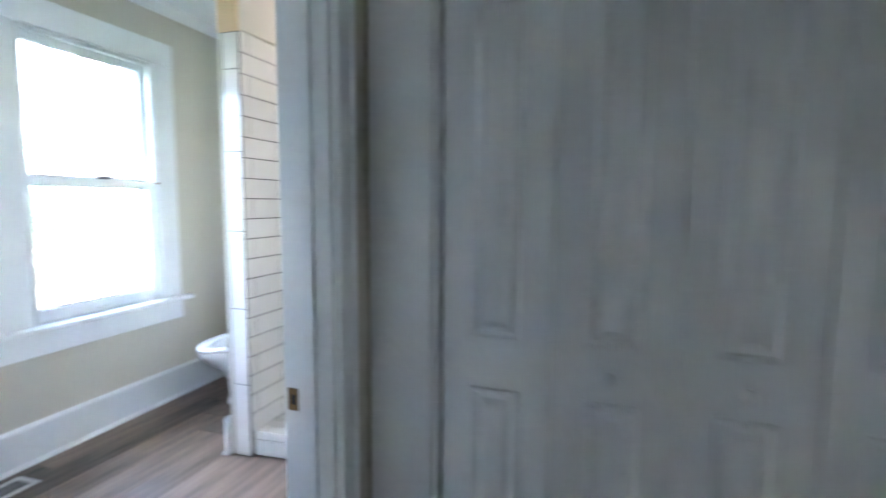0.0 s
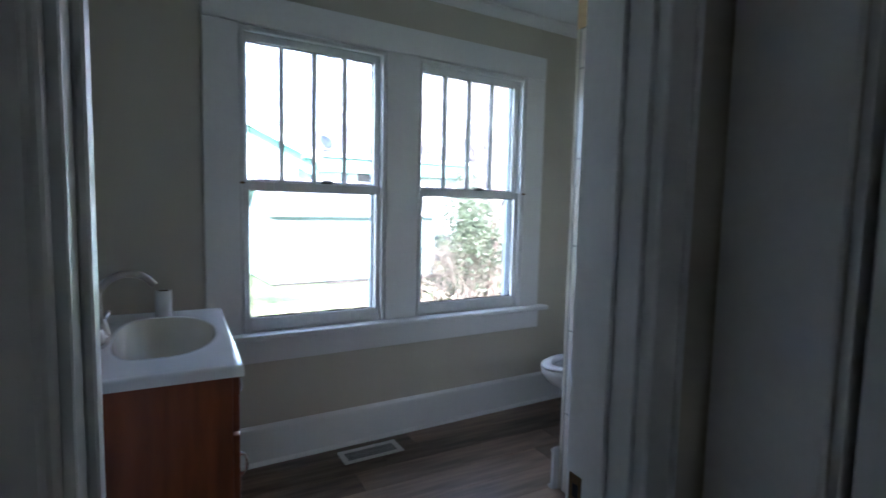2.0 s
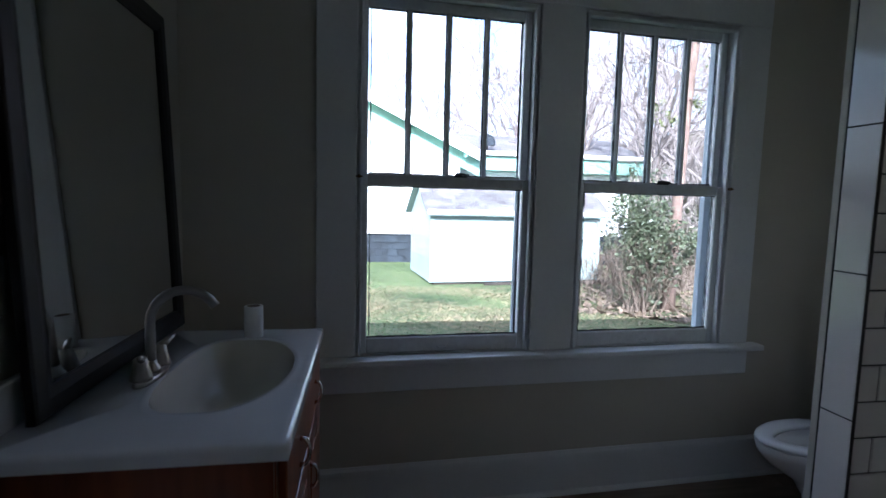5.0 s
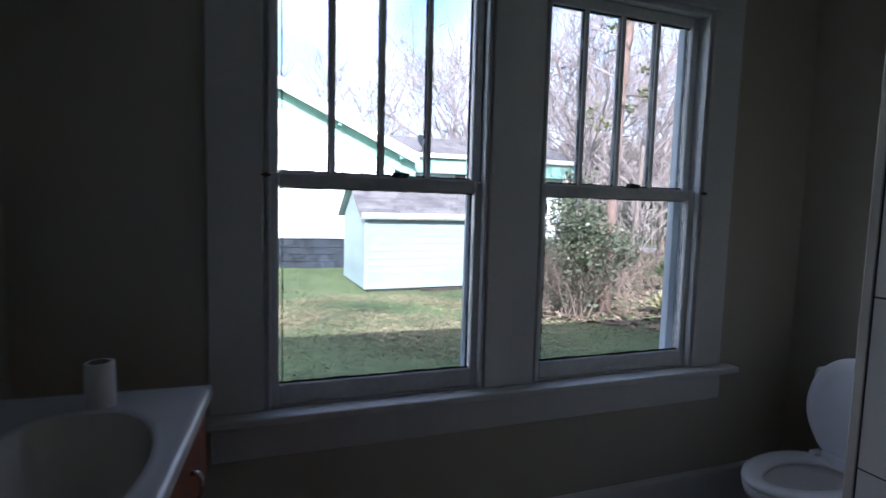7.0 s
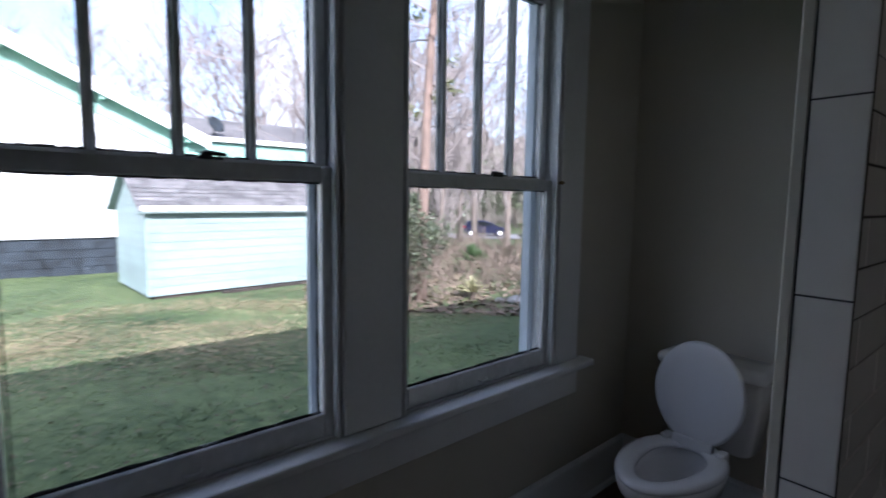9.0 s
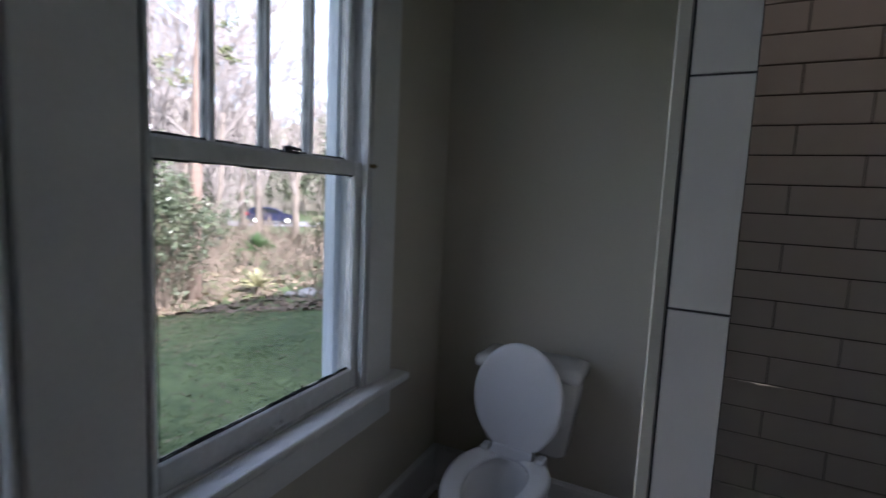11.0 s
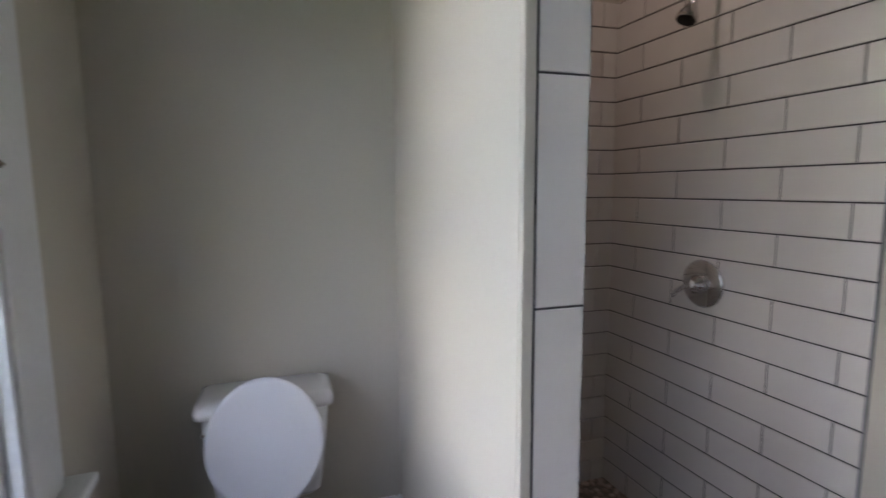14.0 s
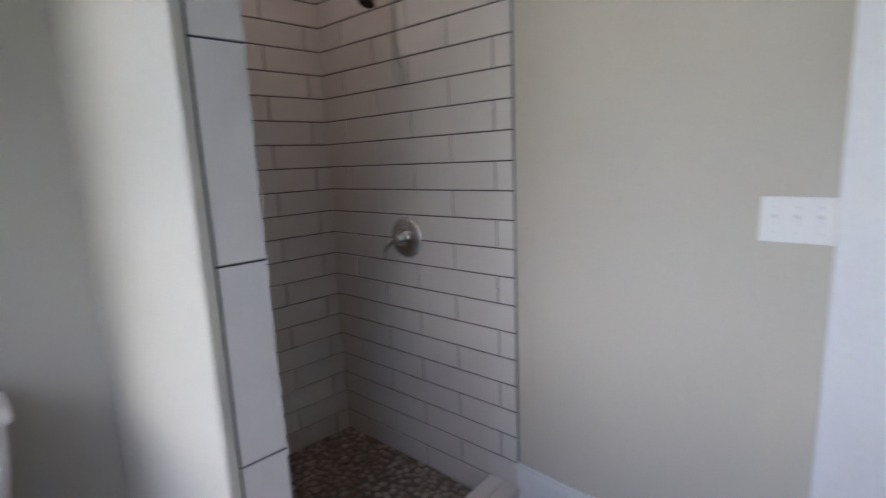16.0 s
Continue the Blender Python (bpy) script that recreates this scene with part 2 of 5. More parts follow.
def loft(bm, rings, cap=True):
    """Joins closed rings of equal length."""
    rs = [[bm.verts.new(p) for p in r] for r in rings]
    for a, b in zip(rs, rs[1:]):
        for k in range(len(a)):
            bm.faces.new((a[k], a[(k + 1) % len(a)], b[(k + 1) % len(a)], b[k]))
    if cap:
        bm.faces.new(rs[0][::-1])
        bm.faces.new(rs[-1])
    return bm


def prism(bm, outline, axis, a, b):
    """An outline of pairs pushed along x, y or z from a to b."""
    def at(p, v):
        return {"x": (v, p[0], p[1]), "y": (p[0], v, p[1]), "z": (p[0], p[1], v)}[axis]
    return loft(bm, [[at(p, a) for p in outline], [at(p, b) for p in outline]])


# ---- structure ----
CEILING = 2.66
XL, XR, XT = -2.05, 1.19, 1.06            # left wall face, toilet wall face
HALL_Y = -0.15                  # hall face of the door wall
DOOR_L, DOOR_R, DOOR_H = -1.738, -0.945, 2.05
WM = pose(-0.4, 1.985, 0, 0, 0, 2.4)   # window wall: u along it, v outwards
WIN = ((-0.977, -0.185), (0.015, 0.825))  # openings in u
SILL, HEAD = 0.715, 2.255

SOUTH_Y, EDGE_X, SKEW = -0.031, 0.129, 3.9   # painted face, tile edge and turn of the shower's end wall
bm = bmesh.new()
WU0, WU1 = -1.9, 1.85
box(bm, WU0, WIN[0][0], 0, 0.16, -0.7, 2.75)
box(bm, WIN[0][1], WIN[1][0], 0, 0.16, SILL, HEAD)
box(bm, WIN[1][1], WU1, 0, 0.16, -0.7, 2.75)
box(bm, WIN[0][0], WIN[1][1], 0, 0.16, HEAD, 2.75)
box(bm, WIN[0][0], WIN[1][1], 0, 0.16, -0.7, SILL)
wall_north = structure(part("wall_north", bm, PAINT, m=WM), "greige painted wall with a pair of sash windows", "wall")
structure(part("wall_west", boxed(XL - 0.12, XL, HALL_Y, 2.1, -0.1, 2.75), PAINT), "greige painted wall behind the vanity", "wall")
bm = bmesh.new()
box(bm, XR, XR + 0.12, HALL_Y, 1.0, -0.1, 2.75)
box(bm, XT, XR + 0.12, 1.0, 2.2, -0.1, 2.75)
structure(part("wall_east", bm, PAINT), "greige painted wall behind the toilet", "wall")
bm = bmesh.new()
box(bm, XL, DOOR_L - 0.02, HALL_Y, 0, -0.1, 2.75)
box(bm, DOOR_R + 0.02, XR, HALL_Y, -0.055, -0.1, 2.75)
box(bm, DOOR_R + 0.02, EDGE_X - 0.004, -0.055, SOUTH_Y, 0, 2.75)
prism(bm, ((EDGE_X - 0.004, -0.055), (XR, -0.055), (XR, 0.033), (EDGE_X - 0.004, -0.0395)), "z", 0, 2.75)
box(bm, DOOR_L - 0.02, DOOR_R + 0.02, HALL_Y, 0, DOOR_H + 0.02, 2.75)
wall_south = structure(part("wall_south", bm, PAINT), "greige painted wall with a doorway and tiled shower end", "wall")
PY0, PY1, TE = 0.945, 1.073, 1.060
bm = bmesh.new()
box(bm, 0.012, XT, PY0 + 0.012, PY1, 0, 2.75)
box(bm, XT, XR, PY0 + 0.012, 0.999, 0, 2.75)
box(bm, 0.012, XR, PY0, PY0 + 0.012, 2.228, 2.75)
box(bm, 0.0, 0.012, TE - 0.012, PY1, 0, 2.215, 0.003)
partition = structure(part("wall_partition", bm, PAINT), "half-tiled partition wall between toilet and shower", "wall")
# the tan colour holds the warm light that falls on the wall end
part("end_cap", boxed(0.0, 0.0119, PY0, PY1, 2.215, 2.75), WARMLITEND, partition, "partition end above the tiles with warm light put in its tan colour")
structure(part("ceiling", boxed(-6.8, 3.2, -2.6, 2.35, CEILING, CEILING + 0.1), CEIL), "white painted ceiling", "ceiling")
# hall and closet
CLX = -0.725
bm = bmesh.new()
box(bm, CLX, CLX + 0.11, -0.36, HALL_Y, -0.1, 2.75)
box(bm, CLX, CLX + 0.11, -1.675, -0.36, 2.06, 2.75)
box(bm, CLX, CLX + 0.11, -2.5, -1.675, -0.1, 2.75)
structure(part("wall_closet", bm, PAINT), "greige hall wall around the closet opening", "wall")
structure(part("wall_hall_south", boxed(-6.7, 0.3, -2.6, -2.5, -0.1, 2.75), PAINT), "greige hall wall", "wall")
# unseen room added west of the hall; its north opening brings in skylight
structure(part("wall_hall_west", boxed(-6.8, -6.7, -2.6, 2.12, -0.1, 2.75), PAINT), "greige wall of an unseen added room", "wall")
bm = bmesh.new()
box(bm, -6.7, -4.75, 1.98, 2.12, -0.1, 2.75)
box(bm, -4.05, XL - 0.12, 1.98, 2.12, -0.1, 2.75)
box(bm, -4.75, -4.05, 1.98, 2.12, 2.25, 2.75)
box(bm, -4.75, -4.05, 1.98, 2.12, -0.1, 0.55)
structure(part("wall_unseen_north", bm, PAINT), "greige wall of an unseen added room, opened to let skylight into the hall", "wall")
structure(part("wall_closet_back", boxed(0.2, 0.3, -2.5, HALL_Y, -0.1, 2.75), PAINT), "closet back wall", "wall")
floor = structure(part("floor", boxed(-6.75, 1.3, -2.55, 2.1, -0.12, -0.006), PLANKGAP), "brown wood-look plank floor", "floor")

# ---- trim ----


def casing(bm, x0, x1, y0, y1, z0, z1):
    box(bm, x0, x1, y0, y1, z0, z1, 0.004)


bm = bmesh.new()
U0, U1 = -1.138, 0.985
casing(bm, U0, WIN[0][0] + 0.004, -0.022, 0, SILL, HEAD)
casing(bm, WIN[0][1] - 0.004, WIN[1][0] + 0.004, -0.022, 0, SILL, HEAD)
casing(bm, WIN[1][1] - 0.004, U1, -0.022, 0, SILL, HEAD)
casing(bm, U0, U1, -0.025, 0, HEAD, 2.405)
structure(part("window_casing", bm, TRIM, m=WM), "wide flat white window casing boards", "trim")
structure(part("window_stool", boxed(U0 - 0.03, U1 + 0.055, -0.078, 0.0, SILL - 0.03, SILL, 0.008, 2), TRIM, m=WM), "white window stool with worn paint", "sill")
structure(part("window_apron", boxed(U0 + 0.005, U1 + 0.01, -0.02, 0, 0.555, SILL - 0.03, 0.003), TRIM, m=WM), "white apron board under the windows", "trim")


def baseboard(name, length, m, h=0.213):
    """Flat board with a moulded cap and a quarter-round shoe; runs along local x, room at -y."""
    bm = bmesh.new()
    prism(bm, ((0, 0), (-0.017, 0), (-0.017, h - 0.03), (-0.024, h - 0.026), (-0.022, h - 0.012), (-0.012, h - 0.004), (-0.010, h), (0, h)), "x", 0, length)
    prism(bm, ((-0.0172, 0), (-0.034, 0), (-0.033, 0.008), (-0.028, 0.016), (-0.0172, 0.02)), "x", 0, length)
    return structure(part(name, bm, TRIM, m=m), "tall white baseboard with a moulded cap", "baseboard")


baseboard("baseboard", 3.07, WM @ pose(-1.62, 0, 0))
baseboard("baseboard", 0.95, pose(XT, 2.045, 0, 0, 0, -90))
baseboard("baseboard", XT + 0.03, pose(XT, PY1, 0, 0, 0, 180))
baseboard("baseboard", 0.92, pose(0.12, SOUTH_Y, 0, 0, 0, 180), 0.24)
baseboard("baseboard", 0.72, pose(XL, 0, 0, 0, 0, 90))
bm = bmesh.new()
prism(bm, ((0, CEILING - 0.065), (-0.012, CEILING - 0.065), (-0.016, CEILING - 0.05), (-0.04, CEILING - 0.018), (-0.052, CEILING - 0.012), (-0.052, CEILING), (0, CEILING)), "x", -1.63, 1.47)
structure(part("crown_moulding", bm, TRIM, m=WM), "narrow white crown moulding", "trim")
bm = bmesh.new()
prism(bm, ((0, CEILING - 0.065), (-0.012, CEILING - 0.065), (-0.04, CEILING - 0.018), (-0.052, CEILING), (0, CEILING)), "x", 0, 0.98)
structure(part("crown_moulding", bm, TRIM, m=pose(XT, 2.05, 0, 0, 0, -90)), "narrow white crown moulding", "trim")

# doorway: jambs, stops, casings
bm = bmesh.new()
for x0, x1 in ((DOOR_R, DOOR_R + 0.02), (DOOR_L - 0.02, DOOR_L)):
    box(bm, x0, x1, HALL_Y - 0.004, 0.004, 0, DOOR_H + 0.02, 0.002)
box(bm, DOOR_L, DOOR_R, HALL_Y - 0.004, 0.004, DOOR_H, DOOR_H + 0.02, 0.002)
box(bm, DOOR_R - 0.012, DOOR_R, -0.105, -0.062, 0, DOOR_H, 0.003)
box(bm, DOOR_L, DOOR_L + 0.012, -0.105, -0.062, 0, DOOR_H, 0.003)
jamb = structure(part("door_jamb", bm, TRIM), "white painted door jamb with stops", "trim")
bm = bmesh.new()
for y0, y1, w in ((HALL_Y - 0.02, HALL_Y, 0.09), (SOUTH_Y, 0.015, 0.155)):
    casing(bm, DOOR_R + 0.012, DOOR_R + 0.012 + w, y0, y1, 0, DOOR_H + 0.012)
    casing(bm, DOOR_L - 0.012 - w, DOOR_L - 0.012, y0, y1, 0, DOOR_H + 0.012)
    casing(bm, DOOR_L - 0.012 - w, DOOR_R + 0.012 + w, y0, y1, DOOR_H + 0.012, DOOR_H + 0.13)
for x in (DOOR_R + 0.020, DOOR_R + 0.094, DOOR_L - 0.020, DOOR_L - 0.094):
    lathe(bm, ((0.0085, 0.0), (0.0085, DOOR_H + 0.012)), 12, pose(x, HALL_Y - 0.02, 0))
structure(part("door_casing", bm, TRIM), "white door casing boards with a rounded bead", "trim")
strike = thing("strike_plate", "aged brass strike plate in the white door jamb", "strike plate", m=pose(DOOR_R, -0.028, 0.82))
part("plate", boxed(-0.003, 0.0005, -0.014, 0.02, -0.032, 0.032, 0.001), BRASS, strike)
# black block on the plate stands for the shade inside the hole
part("latch_hole_shade", boxed(-0.004, -0.0031, -0.008, 0.008, -0.014, 0.014), RUBBER, strike)
bm = bmesh.new()
casing(bm, CLX - 0.02, CLX, -0.36, HALL_Y - 0.012, 0, 2.06)
casing(bm, CLX - 0.02, CLX, -1.86, -1.675, 0, 2.06)
casing(bm, CLX - 0.02, CLX, -1.86, HALL_Y - 0.012, 2.06, 2.20)
box(bm, CLX, CLX + 0.11, -0.375, -0.36, 0, 2.06)
box(bm, CLX, CLX + 0.11, -1.675, -1.66, 0, 2.06)
structure(part("closet_casing", bm, TRIM), "wide white closet casing", "trim")

# ---- windows ----


def sash(parent, name, u0, u1, v0, v1, z0, z1, stile, top, bottom, muntins):
    """One sash with its stiles, rails, muntins and panes."""
    s = new(name, mesh_from(name, boxed(u0, u0 + stile, v0, v1, z0, z1, 0.004), OLDTRIM))
    s.parent = parent
    part("stile", boxed(u1 - stile, u1, v0, v1, z0, z1, 0.004), OLDTRIM, s)
    part("rail", boxed(u0 + stile, u1 - stile, v0 + 0.001, v1 - 0.001, z0, z0 + bottom, 0.004), OLDTRIM, s)
    part("rail", boxed(u0 + stile, u1 - stile, v0 + 0.001, v1 - 0.001, z1 - top, z1, 0.004), OLDTRIM, s)
    g0, g1, b0, b1 = u0 + stile, u1 - stile, z0 + bottom, z1 - top
    n = muntins + 1
    vm = (v0 + v1) / 2
    for i in range(1, n):
        c = g0 + (g1 - g0) * i / n
        bm = bmesh.new()
        prism(bm, ((c - 0.009, v0 + 0.004), (c - 0.004, v0 + 0.001), (c + 0.004, v0 + 0.001), (c + 0.009, v0 + 0.004), (c + 0.009, vm), (c + 0.012, v1 - 0.002), (c - 0.012, v1 - 0.002), (c - 0.009, vm)), "z", b0, b1)
        part("muntin", bm, OLDTRIM, s)
    # cracked dark putty bead round each pane
    for i in range(n):
        a, b = g0 + (g1 - g0) * i / n, g0 + (g1 - g0) * (i + 1) / n
        rng = random.Random(int(1000 * (a + z0)))
        bm = bmesh.new()
        for side in range(4):
            k = 26
            pts = []
            for j in range(k + 1):
                w = 0.003 + 0.0045 * rng.random()
                f = j / k
                if side == 0:
                    pts.append(((a + (b - a) * f, b0), (a + (b - a) * f, b0 + w)))
                elif side == 1:
                    pts.append(((a + (b - a) * f, b1), (a + (b - a) * f, b1 - w * 0.8)))
                else:
                    edge, sg = ((a + 0.009, 1), (b - 0.009, -1))[side - 2]
                    pts.append(((edge, b0 + (b1 - b0) * f), (edge + sg * w * 0.7, b0 + (b1 - b0) * f)))
            for (p, q), (r, t) in zip(pts, pts[1:]):
                for v in (vm - 0.0045, vm + 0.0045):
                    bm.faces.new([bm.verts.new((e[0], v, e[1])) for e in (p, q, t, r)])
        part("putty", bm, DARKGAP, s)
        pane = part("pane", boxed(a + 0.004, b - 0.004, vm - 0.0015, vm + 0.0015, b0 - 0.003, b1 + 0.003), PANE, s)
        pane.visible_shadow = False
    return s


for number, (a, b) in enumerate(WIN, 1):
    bm = bmesh.new()
    for u0, u1 in ((a, a + 0.014), (b - 0.014, b)):
        box(bm, u0, u1, 0.0, 0.16, SILL, HEAD)
    box(bm, a + 0.014, b - 0.014, 0.0, 0.16, HEAD - 0.014, HEAD)
    prism(bm, ((0.0, SILL - 0.02), (0.0, SILL + 0.004), (0.16, SILL - 0.012), (0.16, SILL - 0.03)), "x", a, b)
    win = structure(part("window_%d" % number, bm, OLDTRIM, m=WM), "old white double-hung sash window, four panes above one", "window")
    # inner stops
    bm = bmesh.new()
    box(bm, a + 0.0141, a + 0.026, -0.018, 0.010, SILL, HEAD - 0.014, 0.003)
    box(bm, b - 0.026, b - 0.0141, -0.018, 0.010, SILL, HEAD - 0.014, 0.003)
    box(bm, a + 0.026, b - 0.026, -0.018, 0.010, HEAD - 0.03, HEAD - 0.0141, 0.003)
    part("inner_stop", bm, OLDTRIM, win)
    # storm frame and blind stop outside, the shade's blue put into their colour
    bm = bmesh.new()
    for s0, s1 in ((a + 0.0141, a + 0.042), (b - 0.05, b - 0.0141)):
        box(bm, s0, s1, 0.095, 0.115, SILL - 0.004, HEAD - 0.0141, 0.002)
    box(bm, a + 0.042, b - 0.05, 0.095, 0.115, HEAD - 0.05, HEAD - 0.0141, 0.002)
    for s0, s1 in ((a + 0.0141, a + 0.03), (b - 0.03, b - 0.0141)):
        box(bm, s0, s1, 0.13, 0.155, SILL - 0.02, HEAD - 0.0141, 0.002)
    part("storm_frame", bm, SHADETRIM, win, "outer storm frame with the blue of shade in its colour")
    sash(win, "lower_sash", a + 0.0165, b - 0.0165, 0.012, 0.047, SILL + 0.002, 1.495, 0.034, 0.045, 0.070, 0)
    sash(win, "upper_sash", a + 0.0165, b - 0.0165, 0.050, 0.085, 1.462, HEAD - 0.016, 0.034, 0.044, 0.040, 3)
    mid = (a + b) / 2 + 0.06
    bm = bmesh.new()
    box(bm, mid - 0.028, mid + 0.028, 0.016, 0.046, 1.495, 1.501, 0.002)
    lathe(bm, ((0.0, 1.501), (0.016, 1.501), (0.014, 1.513), (0.006, 1.516)), 12, Matrix.Translation((mid - 0.008, 0.03, 0)))
    tube(bm, ((mid - 0.008, 0.03, 1.512), (mid + 0.02, 0.024, 1.509), (mid + 0.036, 0.022, 1.508)), (0.006, 0.005, 0.004), 8)
    part("sash_lock", bm, RUBBER, win, "dark sash lock")
    for e in ((a + 0.012,) if number == 1 else (b - 0.012,)):
        bm = bmesh.new()
        tube(bm, ((e, -0.034, 1.484), (e, -0.018, 1.484)), (0.008, 0.006), 10)
        tube(bm, ((e - 0.014, -0.032, 1.484), (e + 0.014, -0.032, 1.484)), 0.0035, 8)
        part("stop_screw", bm, BRASS, win, "dark thumb screw on the window stop")
    bm = bmesh.new()
    tube(bm, ((mid - 0.09, 0.006, SILL + 0.03), (mid - 0.085, -0.006, SILL + 0.026), (mid - 0.055, -0.006, SILL + 0.026), (mid - 0.05, 0.006, SILL + 0.03)), 0.004, 8)
    part("sash_lift", bm, OLDTRIM, win)

# ---- doors ----


def raised_panel(bm, y0, y1, z0, z1, x):
    """Moulded panel on a face at x that looks to -x: a groove and a raised field."""
    def ring(i, d):
        return [(x - d, y0 + i, z0 + i), (x - d, y1 - i, z0 + i), (x - d, y1 - i, z1 - i), (x - d, y0 + i, z1 - i)]
    loft(bm, [ring(0, 0.0005), ring(0.004, 0.009), ring(0.012, 0.0095), ring(0.019, 0.0006), ring(0.030, 0.0006), ring(0.048, 0.010)])


def knob_profile():
    return ((0.0, 0.0), (0.012, 0.0), (0.008, 0.006), (0.007, 0.014), (0.014, 0.020), (0.0175, 0.027), (0.014, 0.034), (0.0, 0.037))


closet = thing("bifold_closet_door", "white four-leaf bifold closet door with moulded panels, closed", "closet door", m=pose(CLX + 0.008, -0.389, 0.012))
for i in range(4):
    y1 = -0.318 * i
    y0 = y1 - 0.314
    leaf = part("leaf", boxed(0, 0.032, y0, y1, 0, 2.03, 0.003), DOORPAINT, closet)
    for z0, z1 in ((0.16, 0.825), (0.975, 1.90)):
        bm = bmesh.new()
        raised_panel(bm, y0 + 0.085, y1 - 0.085, z0, z1, 0)
        part("moulded_panel", bm, DOORPAINT, leaf)
    if i in (1, 2):
        bm = bmesh.new()
        lathe(bm, knob_profile(), 18, pose(0, (y0 + y1) / 2, 0.895, 0, -90, 0))
        part("knob", bm, DOORPAINT, leaf, "small white round knob", smooth=True)
bm = bmesh.new()
box(bm, CLX + 0.02, CLX + 0.06, -1.66, -0.375, 2.045, 2.06)
structure(part("closet_track", bm, RUBBER), "dark bifold track", "trim")

# bathroom door, folded back against the vanity
ang = 16.8
door = thing("panel_door", "white moulded panel door standing open against the vanity", "door", m=pose(DOOR_L - 0.011, 0.006, 0.012, 0, 0, ang))
bm = boxed(-0.035, 0, 0.0, 0.748, 0, 2.025, 0.002)
slab = part("slab", bm, DOORPAINT, door)
for z0, z1 in ((0.16, 0.74), (0.93, 1.86)):
    for y0, y1 in ((0.10, 0.325), (0.405, 0.63)):
        bm = bmesh.new()
        raised_panel(bm, y0, y1, z0, z1, 0)
        bmesh.ops.transform(bm, matrix=Matrix.Scale(-1, 4, (1, 0, 0)), verts=bm.verts[:])
        part("moulded_panel", bm, DOORPAINT, slab)
lever = bmesh.new()
lathe(lever, ((0.0, 0.0), (0.032, 0.0), (0.031, 0.006), (0.024, 0.012), (0.012, 0.016), (0.011, 0.045), (0.0, 0.046)), 24, pose(0.0005, 0.672, 0.81, 0, 90, 0))
tube(lever, ((0.042, 0.678, 0.81), (0.050, 0.64, 0.811), (0.053, 0.60, 0.806), (0.052, 0.565, 0.798)), (0.011, 0.010, 0.010, 0.011), 10)
part("lever_handle", lever, NICKEL, slab, "brushed nickel lever handle", smooth=True)
for z in (0.22, 1.02, 1.82):
    bm = bmesh.new()
    tube(bm, ((0.004, -0.002, z - 0.034), (0.004, -0.002, z + 0.045)), 0.006, 10)
    part("hinge", bm, NICKEL, slab)

# ---- vanity ----
VX, VY0, VY1, VZ = -1.485, 0.758, 1.640, 0.919
van = thing("vanity_cabinet", "cherry wood bathroom vanity cabinet against the wall", "vanity cabinet", m=pose(0, 0, 0))
part("side_panel", boxed(XL + 0.002, VX - 0.03, VY0 + 0.014, VY0 + 0.032, 0, VZ - 0.036, 0.002), CHERRY, van)
part("side_panel", boxed(XL + 0.002, VX - 0.03, VY1 - 0.032, VY1 - 0.014, 0, VZ - 0.036, 0.002), CHERRY, van)
part("back_panel", boxed(XL + 0.002, XL + 0.02, VY0 + 0.032, VY1 - 0.032, 0.1, VZ - 0.036), CHERRY, van)
part("bottom_panel", boxed(XL + 0.02, VX - 0.05, VY0 + 0.032, VY1 - 0.032, 0.1, 0.118), CHERRY, van)
part("toe_kick", boxed(VX - 0.12, VX - 0.105, VY0 + 0.032, VY1 - 0.032, 0.0, 0.1), CHERRY, van)
bm = bmesh.new()
box(bm, VX - 0.048, VX - 0.028, VY0 + 0.0325, VY0 + 0.072, 0.1, VZ - 0.036, 0.002)
box(bm, VX - 0.048, VX - 0.028, VY1 - 0.072, VY1 - 0.0325, 0.1, VZ - 0.036, 0.002)
box(bm, VX - 0.048, VX - 0.028, VY0 + 0.072, VY1 - 0.072, VZ - 0.075, VZ - 0.036, 0.002)
box(bm, VX - 0.048, VX - 0.028, VY0 + 0.072, VY1 - 0.072, 0.1, 0.15, 0.002)
part("face_frame", bm, CHERRY, van)


def front(name, y0, y1, z0, z1, knobs):
    f = part(name, boxed(VX - 0.027, VX - 0.008, y0, y1, z0, z1, 0.004, 2), CHERRY, van)
    if z1 - z0 > 0.3:
        bm = bmesh.new()
        box(bm, VX - 0.0081, VX - 0.0045, y0 + 0.06, y1 - 0.06, z0 + 0.06, z1 - 0.06, 0.003)
        part("panel", bm, CHERRY, f)
    for y, z in knobs:
        bm = bmesh.new()
        tube(bm, ((VX - 0.008, y, z - 0.034), (VX + 0.006, y, z - 0.031), (VX + 0.013, y, z - 0.018), (VX + 0.015, y, z), (VX + 0.013, y, z + 0.018), (VX + 0.006, y, z + 0.031), (VX - 0.008, y, z + 0.034)), (0.007, 0.005, 0.0045, 0.0055, 0.0045, 0.005, 0.007), 10)
        part("pull", bm, CHROME, f, "chrome bow pull", smooth=True)


front("drawer_front", VY0 + 0.05, VY1 - 0.05, 0.70, VZ - 0.05, ((VY0 + 0.25, 0.775), (VY1 - 0.25, 0.775)))
ymid = (VY0 + VY1) / 2
front("cabinet_door", VY0 + 0.05, ymid - 0.003, 0.13, 0.69, ((VY0 + 0.085, 0.58),))
front("cabinet_door", ymid + 0.003, VY1 - 0.05, 0.13, 0.69, ((ymid + 0.045, 0.58),))

# one-piece top with an oval bowl
BCX, BCY, BA, BB = -1.69, 1.205, 0.155, 0.285
top = thing("washbasin", "white cultured marble vanity top with integral oval bowl", "sink", m=pose(0, 0, 0))


